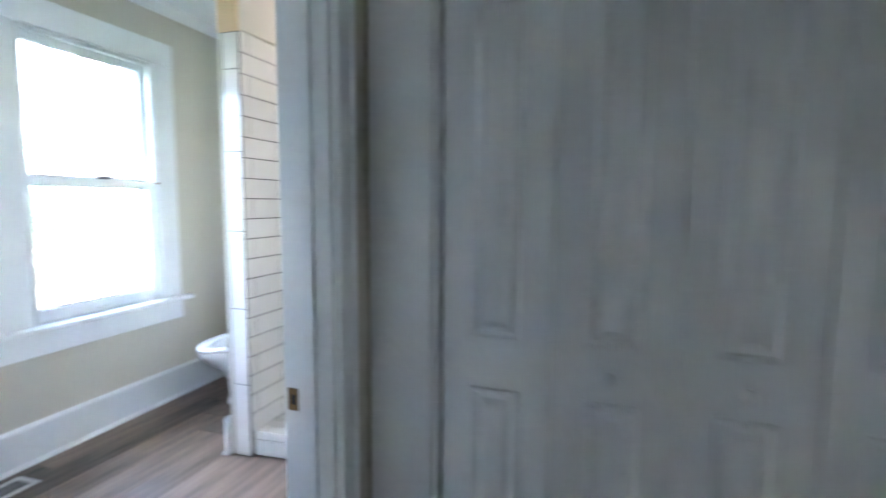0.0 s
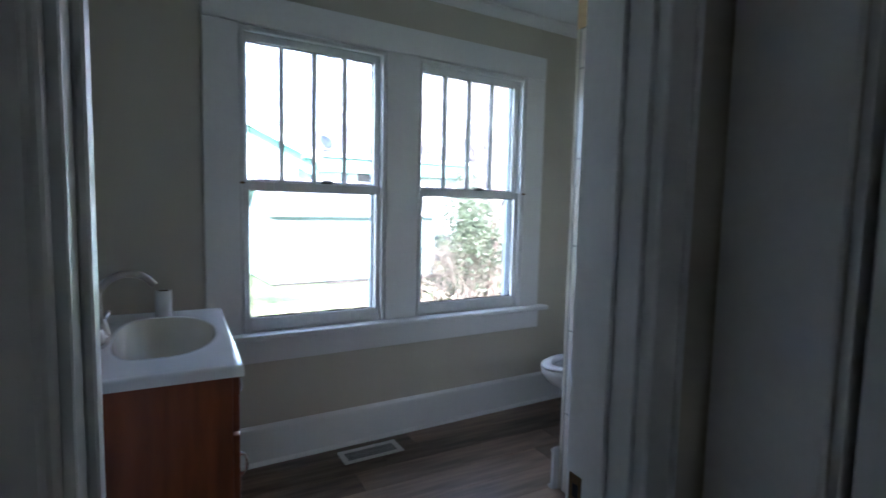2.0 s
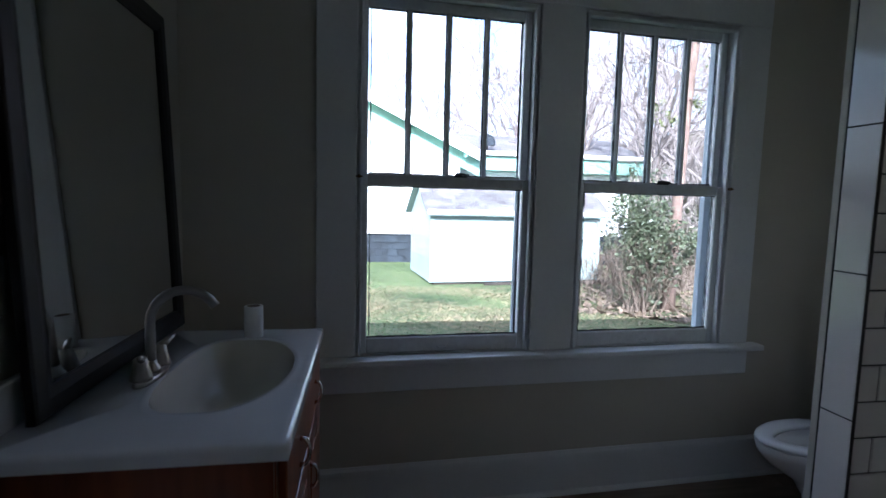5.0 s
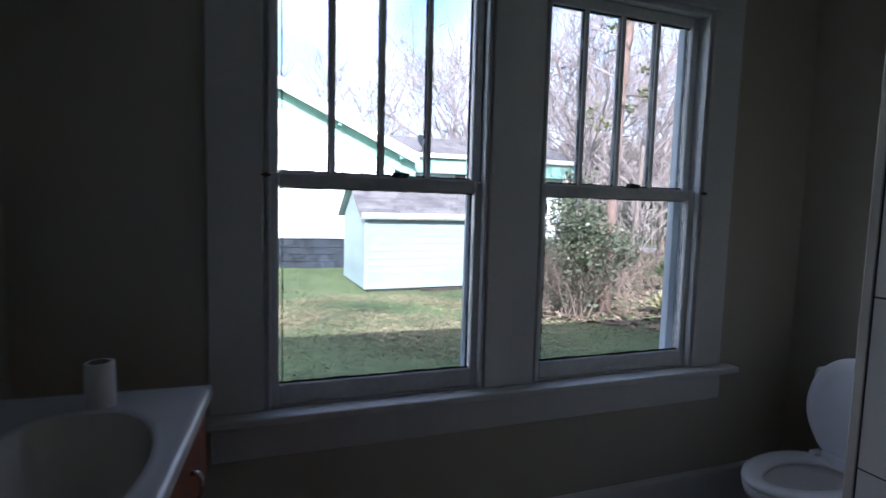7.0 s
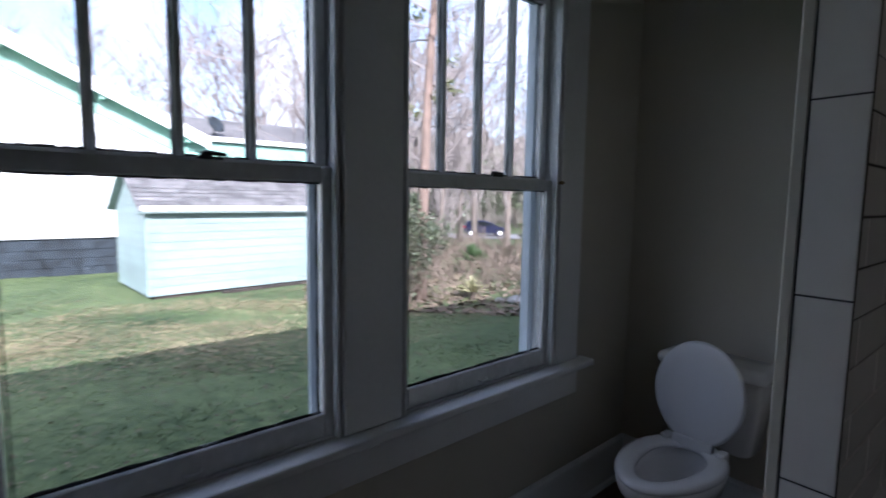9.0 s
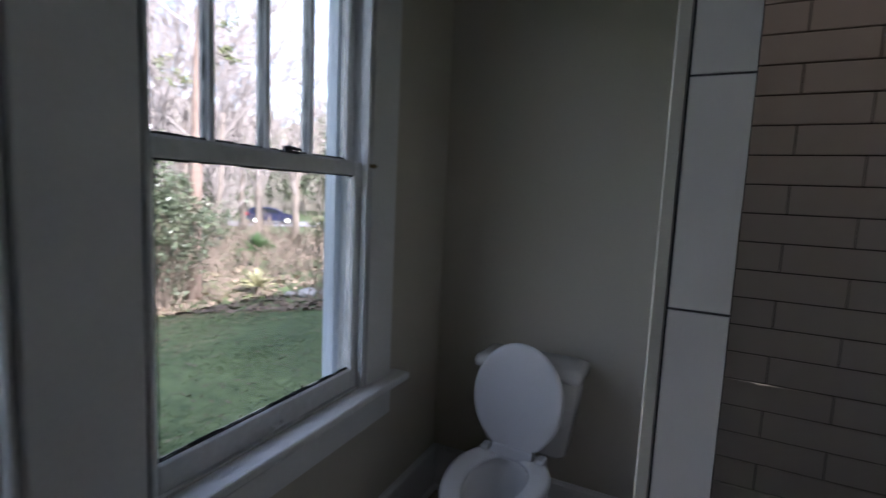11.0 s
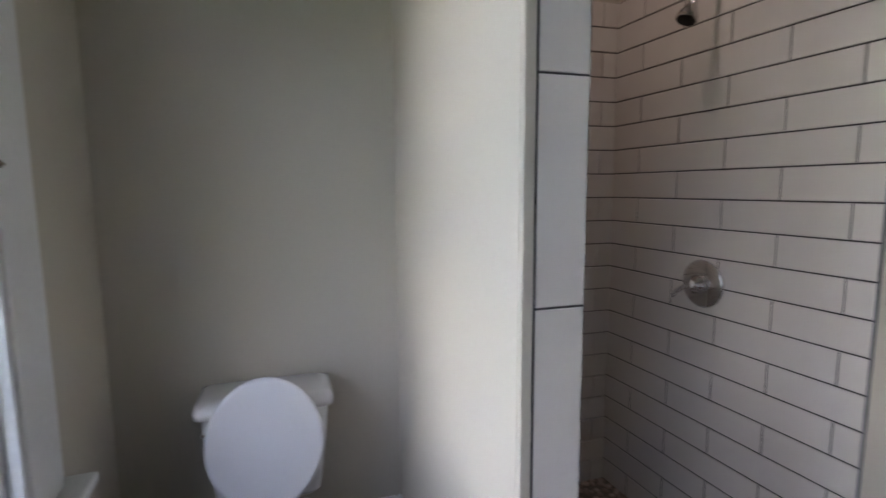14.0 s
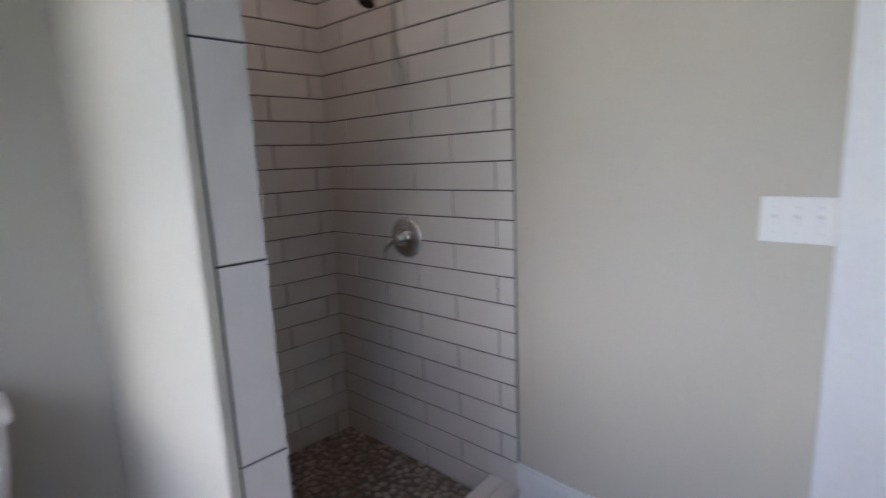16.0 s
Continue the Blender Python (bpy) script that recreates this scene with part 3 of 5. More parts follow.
def bowl_height(f):
    rim = 0.0035 * math.exp(-((f - 1.06) / 0.05) ** 2)
    if f >= 1:
        return rim
    s = min(1, (1 - f * f) * 1.25)
    return rim - 0.135 * (1 - (1 - s) ** 2.0) - 0.004 * (1 - f)


def bowl_point(f, t):
    """Rounded at the front, nearly straight along the back."""
    ca, sa = math.cos(t), math.sin(t)
    p = 1.0 if ca > 0 else 1.0 - 0.5 * min(1, f)
    return (BCX + BA * f * math.copysign(abs(ca) ** p, ca), BCY + BB * f * math.copysign(abs(sa) ** (1.0 if ca > 0 else 0.8), sa))


def grid_top():
    """Counter surface: rings round the bowl, then out to the edge."""
    bm = bmesh.new()
    n = 96
    fr = (0.06, 0.15, 0.3, 0.45, 0.6, 0.72, 0.82, 0.9, 0.95, 0.98, 1.0, 1.02, 1.05, 1.09, 1.13)
    rings = [[bowl_point(f, 2 * math.pi * (k + 0.5) / n) for k in range(n)] for f in fr]
    x0, x1, y0, y1 = XL + 0.022, VX - 0.008, VY0 + 0.008, VY1 - 0.008

    def out(p):
        dx, dy = p[0] - BCX, p[1] - BCY
        s = min(((x1 if dx > 0 else x0) - BCX) / dx if abs(dx) > 1e-9 else 1e9, ((y1 if dy > 0 else y0) - BCY) / dy if abs(dy) > 1e-9 else 1e9)
        return (BCX + dx * s, BCY + dy * s)
    edge = [out(p) for p in rings[-1]]
    for corner in ((x0, y0), (x1, y0), (x0, y1), (x1, y1)):
        k = min(range(n), key=lambda i: (edge[i][0] - corner[0]) ** 2 + (edge[i][1] - corner[1]) ** 2)
        edge[k] = corner
    split = fr.index(1.0)
    basin = bmesh.new()
    loft(basin, [[(x, y, VZ + bowl_height(f)) for x, y in r] for f, r in zip(fr[:split + 1], rings)], cap=False)
    loft(bm, [[(x, y, VZ + bowl_height(f)) for x, y in r] for f, r in zip(fr[split:], rings[split:])] + [[(x - 0.012 * (x >= x1 - 1e-6), y + 0.012 * ((y <= y0 + 1e-6) - (y >= y1 - 1e-6)), VZ) for x, y in edge], [(x, y, VZ - 0.0006) for x, y in edge],
         [(x + 0.006 * ((x > BCX) - 0.0 if x >= x1 - 1e-6 else 0), y + (0.006 if y >= y1 - 1e-6 else -0.006 if y <= y0 + 1e-6 else 0), VZ - 0.004) for x, y in edge],
         [(x + (0.008 if x >= x1 - 1e-6 else 0), y + (0.008 if y >= y1 - 1e-6 else -0.008 if y <= y0 + 1e-6 else 0), VZ - 0.009) for x, y in edge],
         [(x + (0.008 if x >= x1 - 1e-6 else 0), y + (0.008 if y >= y1 - 1e-6 else -0.008 if y <= y0 + 1e-6 else 0), VZ - 0.013) for x, y in edge],
         [(x + (0.008 if x >= x1 - 1e-6 else 0), y + (0.008 if y >= y1 - 1e-6 else -0.008 if y <= y0 + 1e-6 else 0), VZ - 0.034) for x, y in edge]], cap=False)
    return bm, basin


counter_mesh, bowl_mesh = grid_top()
part("counter", counter_mesh, MARBLE, top, smooth=True)
part("bowl", bowl_mesh, BONE, top, "bone-coloured oval bowl", smooth=True)
part("backsplash", boxed(XL + 0.001, XL + 0.023, VY0, VY1, VZ - 0.034, VZ + 0.095, 0.006, 2), MARBLE, top)
bm = bmesh.new()
lathe(bm, ((0.0, -0.006), (0.016, -0.006), (0.024, 0.0), (0.021, 0.003), (0.0, 0.003)), 20, pose(BCX, BCY, VZ - 0.136))
part("drain", bm, CHROME, top, "chrome drain", smooth=True)
bm = bmesh.new()
lathe(bm, ((0.0, -0.001), (0.006, -0.001), (0.006, 0.001), (0.0, 0.001)), 14, pose(BCX + 0.135, BCY + 0.03, VZ - 0.06, 0, -68, 0))
part("overflow_hole", bm, CHROME, top)

faucet = thing("faucet", "brushed nickel high-arc faucet with two lever handles", "faucet", m=pose(-1.880, BCY - 0.045, VZ) @ Matrix.Scale(1.13, 4))
bm = bmesh.new()
loft(bm, [[(sx * 0.026 * math.cos(a), sy * 0.078 * math.sin(a), z) for a in (2 * math.pi * k / 32 for k in range(32))] for sx, sy, z in ((1, 1, 0), (1, 1, 0.008), (0.9, 0.95, 0.014))])
part("base", bm, NICKEL, faucet, smooth=True)
bm = bmesh.new()
lathe(bm, ((0.022, 0.012), (0.02, 0.022), (0.014, 0.03), (0.012, 0.04)), 18)
pts = [(0, 0, 0.03), (0, 0, 0.09)] + [(0.075 - 0.075 * math.cos(a), 0, 0.125 + 0.075 * math.sin(a)) for a in (math.pi * k / 12 for k in range(0, 11))]
tube(bm, pts, [0.011] * 2 + [0.0105] * 11, 14)
part("spout", bm, NICKEL, faucet, smooth=True)
for s in (-1, 1):
    bm = bmesh.new()
    lathe(bm, ((0.023, 0.012), (0.022, 0.02), (0.016, 0.045), (0.013, 0.06), (0.0, 0.063)), 18, pose(0, 0.052 * s, 0))
    tube(bm, ((0, 0.052 * s, 0.056), (0.008, 0.066 * s, 0.062), (0.014, 0.085 * s, 0.07), (0.016, 0.1 * s, 0.074)), (0.009, 0.008, 0.0065, 0.005), 10)
    part("handle", bm, NICKEL, faucet, smooth=True)

roll = thing("paper_roll", "nearly used white paper roll standing on the vanity top", "paper roll", m=pose(-1.705, 1.535, VZ + 0.0005))
bm = bmesh.new()
lathe(bm, ((0.021, 0.0), (0.030, 0.0), (0.0305, 0.05), (0.030, 0.104), (0.021, 0.104), (0.0211, 0.05), (0.021, 0.0)), 28, cap=False)
part("tissue", bm, PAPER, roll, smooth=True)
bm = bmesh.new()
lathe(bm, ((0.0205, 0.001), (0.0208, 0.105), (0.0190, 0.105), (0.019, 0.001)), 24, cap=False)
part("core", bm, CARD, roll, "grey card core")

# leaning framed mirror
lean = math.degrees(math.atan2(0.042, 1.0))
mir = thing("framed_mirror", "large mirror in a dark espresso wood frame leaning on the vanity", "mirror", m=pose(-1.984, 0.880, VZ + 0.002, 0, -lean, 0))
MW, MH, FW = 0.84, 1.07, 0.062
prof = ((0.0, 0.0), (0.004, 0.006), (0.005, 0.040), (0.001, FW))


def rail_piece(a, b, flip):
    """Mitred frame member between outer corners a and b (y, z)."""
    bm = bmesh.new()
    cx, cz = MW / 2, MH / 2
    rings = []
    for x, w in ((-0.018, 0.0),) + tuple(prof) + ((-0.018, FW),):
        rings.append([(x, p[0] + math.copysign(w, cx - p[0]), p[1] + math.copysign(w, cz - p[1])) for p in (a, b)])
    n = len(rings)
    vs = [[bm.verts.new(q) for q in r] for r in rings]
    for i in range(n):
        j = (i + 1) % n
        bm.faces.new((vs[i][0], vs[i][1], vs[j][1], vs[j][0]))
    bm.faces.new([v[0] for v in vs])
    bm.faces.new([v[1] for v in vs][::-1])
    return bm


cs = ((0, 0), (MW, 0), (MW, MH), (0, MH))
for k in range(4):
    part("frame_rail", rail_piece(cs[k], cs[(k + 1) % 4], k), BLACKFRAME, mir)
part("mirror_glass", boxed(-0.012, -0.006, FW - 0.01, MW - FW + 0.01, FW - 0.01, MH - FW + 0.01), MIRROR, mir)

# ---- toilet ----
TY = 1.553
toilet = thing("toilet", "white two-piece toilet with its lid raised", "toilet", m=pose(XT - 0.012, TY, 0) @ Matrix.Diagonal((1, 0.95, 1.045, 1)))


def egg(cx, a_front, a_back, w, z, n=40):
    """Egg outline about cx; front points to -x."""
    out = []
    for k in range(n):
        t = 2 * math.pi * k / n
        c, s = math.cos(t), math.sin(t)
        out.append((cx + (a_back if c > 0 else a_front) * c, w * s * (1 - 0.08 * (c < 0) * c * c), z))
    return out


bm = bmesh.new()
loft(bm, [egg(-0.37, 0.15, 0.24, 0.105, 0.0), egg(-0.37, 0.15, 0.24, 0.105, 0.02), egg(-0.37, 0.135, 0.23, 0.09, 0.05), egg(-0.38, 0.14, 0.22, 0.088, 0.16), egg(-0.40, 0.18, 0.22, 0.115, 0.24),
          egg(-0.43, 0.265, 0.23, 0.155, 0.31), egg(-0.45, 0.295, 0.24, 0.175, 0.36), egg(-0.45, 0.305, 0.25, 0.182, 0.392), egg(-0.45, 0.295, 0.24, 0.172, 0.398),
          egg(-0.45, 0.235, 0.17, 0.118, 0.396), egg(-0.45, 0.22, 0.16, 0.11, 0.36), egg(-0.43, 0.16, 0.12, 0.085, 0.27), egg(-0.41, 0.08, 0.07, 0.05, 0.22)])
part("bowl", bm, PORCELAIN, toilet, smooth=True)
bm = bmesh.new()
loft(bm, [[(x, y, z) for x, y, z in egg(-0.45, 0.30, 0.22, 0.182, 0.401)], egg(-0.45, 0.308, 0.225, 0.187, 0.408), egg(-0.45, 0.305, 0.222, 0.184, 0.418), egg(-0.45, 0.29, 0.21, 0.17, 0.422),
          egg(-0.45, 0.24, 0.15, 0.115, 0.420), egg(-0.45, 0.228, 0.14, 0.105, 0.412), egg(-0.45, 0.228, 0.14, 0.105, 0.402), egg(-0.45, 0.30, 0.22, 0.182, 0.401)], cap=False)
part("seat", bm, SEATPLASTIC, toilet, smooth=True)
# raised lid: local outline in the lid's own plane, hinged at the back of the seat
bm = bmesh.new()


def lid_ring(w, l, d):
    out = []
    for k in range(44):
        t = 2 * math.pi * k / 44
        c, s = math.cos(t), math.sin(t)
        yy = w * s
        zz = 0.205 + l * c
        out.append((d, yy * (1 - 0.10 * max(0, -c) ** 2), zz))
    return out


loft(bm, [lid_ring(0.168, 0.189, 0.014), lid_ring(0.181, 0.199, 0.010), lid_ring(0.185, 0.203, 0.004), lid_ring(0.183, 0.201, -0.003), lid_ring(0.170, 0.190, -0.007), lid_ring(0.13, 0.150, -0.0055)])
lid = part("lid", bm, SEATPLASTIC, toilet, smooth=True, m=pose(-0.305, 0, 0.418, 0, 5.5, 0))
part("hinge_bar", boxed(-0.014, 0.014, -0.085, 0.085, -0.012, 0.035, 0.008, 2), SEATPLASTIC, lid)
for s in (-1, 1):
    bm = bmesh.new()
    box(bm, -0.325, -0.27, s * 0.115 - 0.018, s * 0.115 + 0.018, 0.4, 0.436, 0.008, 2)
    part("hinge_cap", bm, SEATPLASTIC, toilet)


def rrect(x0, x1, w, z, r=0.03):
    out = []
    for cx, cy, a0 in ((x1 - r, w - r, 0), (x0 + r, w - r, 90), (x0 + r, -w + r, 180), (x1 - r, -w + r, 270)):
        for k in range(6):
            a = radians(a0 + 18 * k)
            out.append((cx + r * math.cos(a), cy + r * math.sin(a), z))
    return out


bm = bmesh.new()
loft(bm, [rrect(-0.175, -0.03, 0.16, 0.385), rrect(-0.185, -0.025, 0.175, 0.40), rrect(-0.197, -0.02, 0.198, 0.56), rrect(-0.203, -0.018, 0.208, 0.688)])
part("tank", bm, PORCELAIN, toilet, smooth=True)
bm = bmesh.new()
loft(bm, [rrect(-0.208, -0.012, 0.214, 0.688), rrect(-0.22, -0.008, 0.225, 0.694), rrect(-0.222, -0.008, 0.227, 0.712), rrect(-0.214, -0.012, 0.22, 0.731), rrect(-0.19, -0.03, 0.20, 0.738)])
part("tank_lid", bm, PORCELAIN, toilet, smooth=True)
bm = bmesh.new()
lathe(bm, ((0.0, 0.0), (0.014, 0.0), (0.012, 0.008), (0.0, 0.01)), 14, pose(-0.204, 0.15, 0.655, 0, -90, 0))
tube(bm, ((-0.214, 0.15, 0.655), (-0.222, 0.16, 0.654), (-0.224, 0.2, 0.650)), (0.006, 0.006, 0.005), 8)
part("flush_lever", bm, CHROME, toilet, "chrome flush lever", smooth=True)

# ---- shower ----
PITCH, ROW0 = 0.105, 0.019
tile_meshes = {}


def tile(w, h, d=0.009):
    """A shared tile mesh: w along x, h along z, face towards -y, soft edges."""
    key = (round(w, 3), round(h, 3))
    if key not in tile_meshes:
        bm = bmesh.new()
        e = 0.0018
        loft(bm, [[(0, 0, 0), (w, 0, 0), (w, 0, h), (0, 0, h)], [(0, -d + e, 0), (w, -d + e, 0), (w, -d + e, h), (0, -d + e, h)],
                  [(e, -d, e), (w - e, -d, e), (w - e, -d, h - e), (e, -d, h - e)]])
        tile_meshes[key] = mesh_from("tile", bm, TILE)
    return tile_meshes[key]


def lay(parent, m, w, h):
    ob = new("tile", tile(w, h))
    ob.parent = parent
    ob.matrix_basis = m
    return ob


def tile_field(parent, m, length, rows, phase, z0=ROW0, grout=True):
    """Half-bond rows of 16 by 4 inch tiles over a wall; m puts x along the wall and -y into the shower."""
    g = 0.0048
    if grout:
        part("grout", boxed(0, length, -0.006, 0, z0, z0 + rows * PITCH), GROUT, parent, "charcoal grout", m=m)
    for r in range(rows):
        x = phase - (0.205 if r % 2 else 0) - 0.82
        while x < length:
            a, b = max(x, 0), min(x + 0.4095 - g, length)
            if b - a > 0.012:
                lay(parent, m @ Matrix.Translation((a, -0.0005, z0 + r * PITCH + g / 2)), b - a, PITCH - g)
            x += 0.4095


tray = structure(part("shower_floor", boxed(0.10, XR, 0, PY0, -0.006, 0.018), PEBGROUT), "grey grout bed under the shower pebbles", "floor")
pebv, pebf = [], []
rng = random.Random(7)
pts = []
for i in range(5200):
    x, y = rng.uniform(0.14, XR - 0.014), rng.uniform(0.014, PY0 - 0.014)
    r = rng.uniform(0.012, 0.021)
    if all((x - px) ** 2 + (y - py) ** 2 > (0.86 * (r + pr)) ** 2 for px, py, pr in pts):
        pts.append((x, y, r))
for x, y, r in pts:
    base, a0, st = len(pebv), rng.uniform(0, 3), rng.uniform(0.75, 1.0)
    hgt = rng.uniform(0.004, 0.007)
    for f, z in ((1.0, 0.0), (0.92, hgt * 0.7), (0.55, hgt)):
        for k in range(9):
            t = 2 * math.pi * k / 9
            px, py = r * f * math.cos(t), r * f * st * math.sin(t)
            pebv.append((x + px * math.cos(a0) - py * math.sin(a0), y + px * math.sin(a0) + py * math.cos(a0), 0.018 + z))
    for j in range(2):
        for k in range(9):
            pebf.append((base + 9 * j + k, base + 9 * j + (k + 1) % 9, base + 9 * j + 9 + (k + 1) % 9, base + 9 * j + 9 + k))
    pebf.append(tuple(base + 18 + k for k in range(9)))
peb = raw("pebbles", pebv, pebf, PEBBLE, tray, "brown and grey river pebbles")
peb["kind"] = "stuff"
CURBZ = 0.137
CM = pose(0.110, -0.03, 0, 0, 0, 4.9)   # the curb runs slightly out of square
curb = structure(part("shower_curb", boxed(0.008, 0.142, 0.002, PY0 + 0.026, 0, CURBZ - 0.01), GROUT, m=CM), "white tiled shower curb", "curb")

# valve and shower head
valve = thing("shower_valve", "round chrome shower valve with a lever handle", "shower valve", m=pose(0.668, 0.0108, 1.075, 0, 0, SKEW) @ pose(0, 0, 0, -90, 0, 0))
bm = bmesh.new()
lathe(bm, ((0.0, 0.0), (0.088, 0.0), (0.089, 0.003), (0.082, 0.008), (0.06, 0.012), (0.03, 0.014)), 40)
part("escutcheon", bm, CHROME, valve, smooth=True)
bm = bmesh.new()
lathe(bm, ((0.034, 0.012), (0.033, 0.03), (0.026, 0.036), (0.02, 0.055), (0.016, 0.062), (0.0, 0.064)), 24)
part("hub", bm, CHROME, valve, smooth=True)
bm = bmesh.new()
tube(bm, ((0, 0, 0.05), (0.03, 0.012, 0.056), (0.062, 0.034, 0.058), (0.082, 0.058, 0.056)), (0.011, 0.010, 0.008, 0.0075), 12)
part("lever", bm, CHROME, valve, smooth=True)
head = thing("overhead_shower", "small chrome shower head on a bent arm", "shower head", m=pose(0.668, 0.0012, 2.09, 0, 0, SKEW))
bm = bmesh.new()
lathe(bm, ((0.0, 0.0), (0.03, 0.0), (0.026, 0.008), (0.012, 0.012), (0.0, 0.012)), 22, pose(0, 0.0095, 0.03, -90, 0, 0))
part("flange", bm, CHROME, head, smooth=True)
bm = bmesh.new()
tube(bm, ((0, 0.01, 0.03), (0, 0.05, 0.032), (0, 0.085, 0.02), (0, 0.108, -0.008), (0, 0.118, -0.03)), 0.0095, 12)
part("arm", bm, CHROME, head, smooth=True)
hm = pose(0, 0.118, -0.03, 0, 0, 0) @ pose(0, 0, 0, -155, 0, 0)
bm = bmesh.new()
lathe(bm, ((0.011, -0.004), (0.015, 0.0), (0.015, 0.014), (0.011, 0.02), (0.022, 0.038), (0.034, 0.066), (0.035, 0.082), (0.031, 0.084)), 26, hm, cap=False)
part("bell", bm, CHROME, head, smooth=True)
bm = bmesh.new()
lathe(bm, ((0.0, 0.079), (0.031, 0.079), (0.031, 0.083), (0.0, 0.085)), 24, hm)
part("spray_face", bm, RUBBER, head, "dark rubber spray face")

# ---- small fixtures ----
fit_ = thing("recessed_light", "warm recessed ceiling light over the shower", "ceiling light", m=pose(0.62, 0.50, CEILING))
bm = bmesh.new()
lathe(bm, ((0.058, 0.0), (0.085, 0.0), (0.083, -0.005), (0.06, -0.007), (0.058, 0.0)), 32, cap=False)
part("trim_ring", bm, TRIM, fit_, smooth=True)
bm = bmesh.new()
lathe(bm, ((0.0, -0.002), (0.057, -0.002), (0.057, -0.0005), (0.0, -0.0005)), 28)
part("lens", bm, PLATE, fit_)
sw = thing("light_switch", "white three-gang wall switch plate", "light switch", m=pose(-0.700, SOUTH_Y, 1.222))
part("plate", boxed(-0.076, 0.076, 0.0005, 0.007, -0.055, 0.055, 0.003, 2), PLATE, sw)
for i in (-1, 0, 1):
    bm = bmesh.new()
    box(bm, i * 0.046 - 0.006, i * 0.046 + 0.006, 0.0071, 0.0085, -0.013, 0.013, 0.0005)
    part("toggle_slot", bm, VENTMETAL, sw)
    bm = bmesh.new()
    loft(bm, [[(i * 0.046 + x * 0.0042, y, z + s) for x, z in ((-1, -0.004), (1, -0.004), (1, 0.004), (-1, 0.004))] for y, s in ((0.0086, 0.0), (0.013, -0.004), (0.019, -0.008))])
    part("toggle", bm, PLATE, sw)
    for z in (-0.03, 0.03):
        bm = bmesh.new()
        lathe(bm, ((0.0, 0.0), (0.003, 0.0), (0.002, 0.0012), (0.0, 0.0014)), 10, pose(i * 0.046, 0.0071, z, -90, 0, 0))
        part("screw", bm, VENTMETAL, sw)
outlet = thing("wall_outlet", "white outlet plate on the wall beside the mirror", "outlet", m=pose(XL, 0.855, 1.20, 0, 0, 0))
part("plate", boxed(0.0005, 0.007, -0.058, 0.058, -0.058, 0.058, 0.003, 2), PLATE, outlet)
part("receptacle", boxed(0.0071, 0.010, -0.043, -0.009, -0.034, 0.034, 0.002), PLATE, outlet)
part("rocker", boxed(0.0071, 0.010, 0.009, 0.043, -0.034, 0.034, 0.002), PLATE, outlet)

vent = thing("floor_register", "white metal floor register with a dark grille", "floor vent", m=pose(-0.713, 1.815, 0.0, 0, 0, 2.4))
bm = bmesh.new()
for x0, x1, y0, y1 in ((-0.175, 0.175, -0.072, -0.045), (-0.175, 0.175, 0.045, 0.072), (-0.175, -0.145, -0.045, 0.045), (0.145, 0.175, -0.045, 0.045)):
    box(bm, x0, x1, y0, y1, 0.0, 0.006, 0.002)
part("frame", bm, VENTMETAL, vent)
# thin dark sheet under the louvres, coloured like the shade down the opening
part("duct_shade", boxed(-0.145, 0.145, -0.045, 0.045, 0.0002, 0.0006), VENTSHADE, vent)
for k in range(29):
    part("louvre", boxed(-0.0018, 0.0018, -0.045, 0.045, 0.001, 0.0045), LOUVRE, vent, m=pose(-0.14 + 0.01 * k, 0, 0))
part("louvre", boxed(-0.145, 0.145, -0.0015, 0.0015, 0.0012, 0.005), LOUVRE, vent)

# ---- outdoors ----
GZ = -0.7


def smooth_step(a, b, v):
    t = min(1, max(0, (v - a) / (b - a)))
    return t * t * (3 - 2 * t)


def ground_z(x, y):
    d = math.hypot(x + 0.4, y - 2)
    right = smooth_step(-0.05, 0.45, math.atan2(x + 1, max(y, 0.1)))
    drop = smooth_step(9, 42, d) * 1.25 * right
    return GZ - drop + 0.03 * noise.noise((x * 0.7, y * 0.7, 0)) + 0.25 * smooth_step(60, 160, d)


gv, gf = [], []
xs = sorted(set([-400, -200, -100, -60, -40, -25] + [-18 + 0.9 * i for i in range(62)] + [42, 50, 60, 75, 100, 200, 400]))
ys = sorted(set([-400, -120, -40, -20, -10, 0, 1.5] + [2.2 + 0.8 * i for i in range(66)] + [58, 66, 80, 100, 160, 300, 500]))
for y in ys:
    for x in xs:
        gv.append((x, y, ground_z(x, y) - (0.25 if -9 < x < 9 and -12 < y < 1.6 else 0)))
for j in range(len(ys) - 1):
    for i in range(len(xs) - 1):
        k = j * len(xs) + i
        gf.append((k, k + 1, k + 1 + len(xs), k + len(xs)))
ground = raw("ground", gv, gf, LAWN)
ground.data.shade_smooth()
structure(ground, "patchy green and straw winter lawn", "lawn")

# unseen house shell added to shade the yard: roof and far walls
bm = bmesh.new()
prism(bm, ((2.75, 2.78), (2.75, 2.9), (-3.2, 4.95), (-9.2, 2.9), (-9.2, 2.78), (-3.2, 4.8)), "x", -9.5, 9.5)
structure(part("roof", bm, SHINGLE), "unseen shingled house roof that shades the yard", "roof")
bm = bmesh.new()
box(bm, -9, 9, -8.8, -8.65, GZ - 0.2, 2.85)
box(bm, -9, -8.85, -8.65, 1.9, GZ - 0.2, 3.1)
box(bm, 8.85, 9, -8.65, 2.1, GZ - 0.2, 3.1)
structure(part("wall_outer", bm, SIDING), "unseen plain outer house walls added to block the sun", "wall")

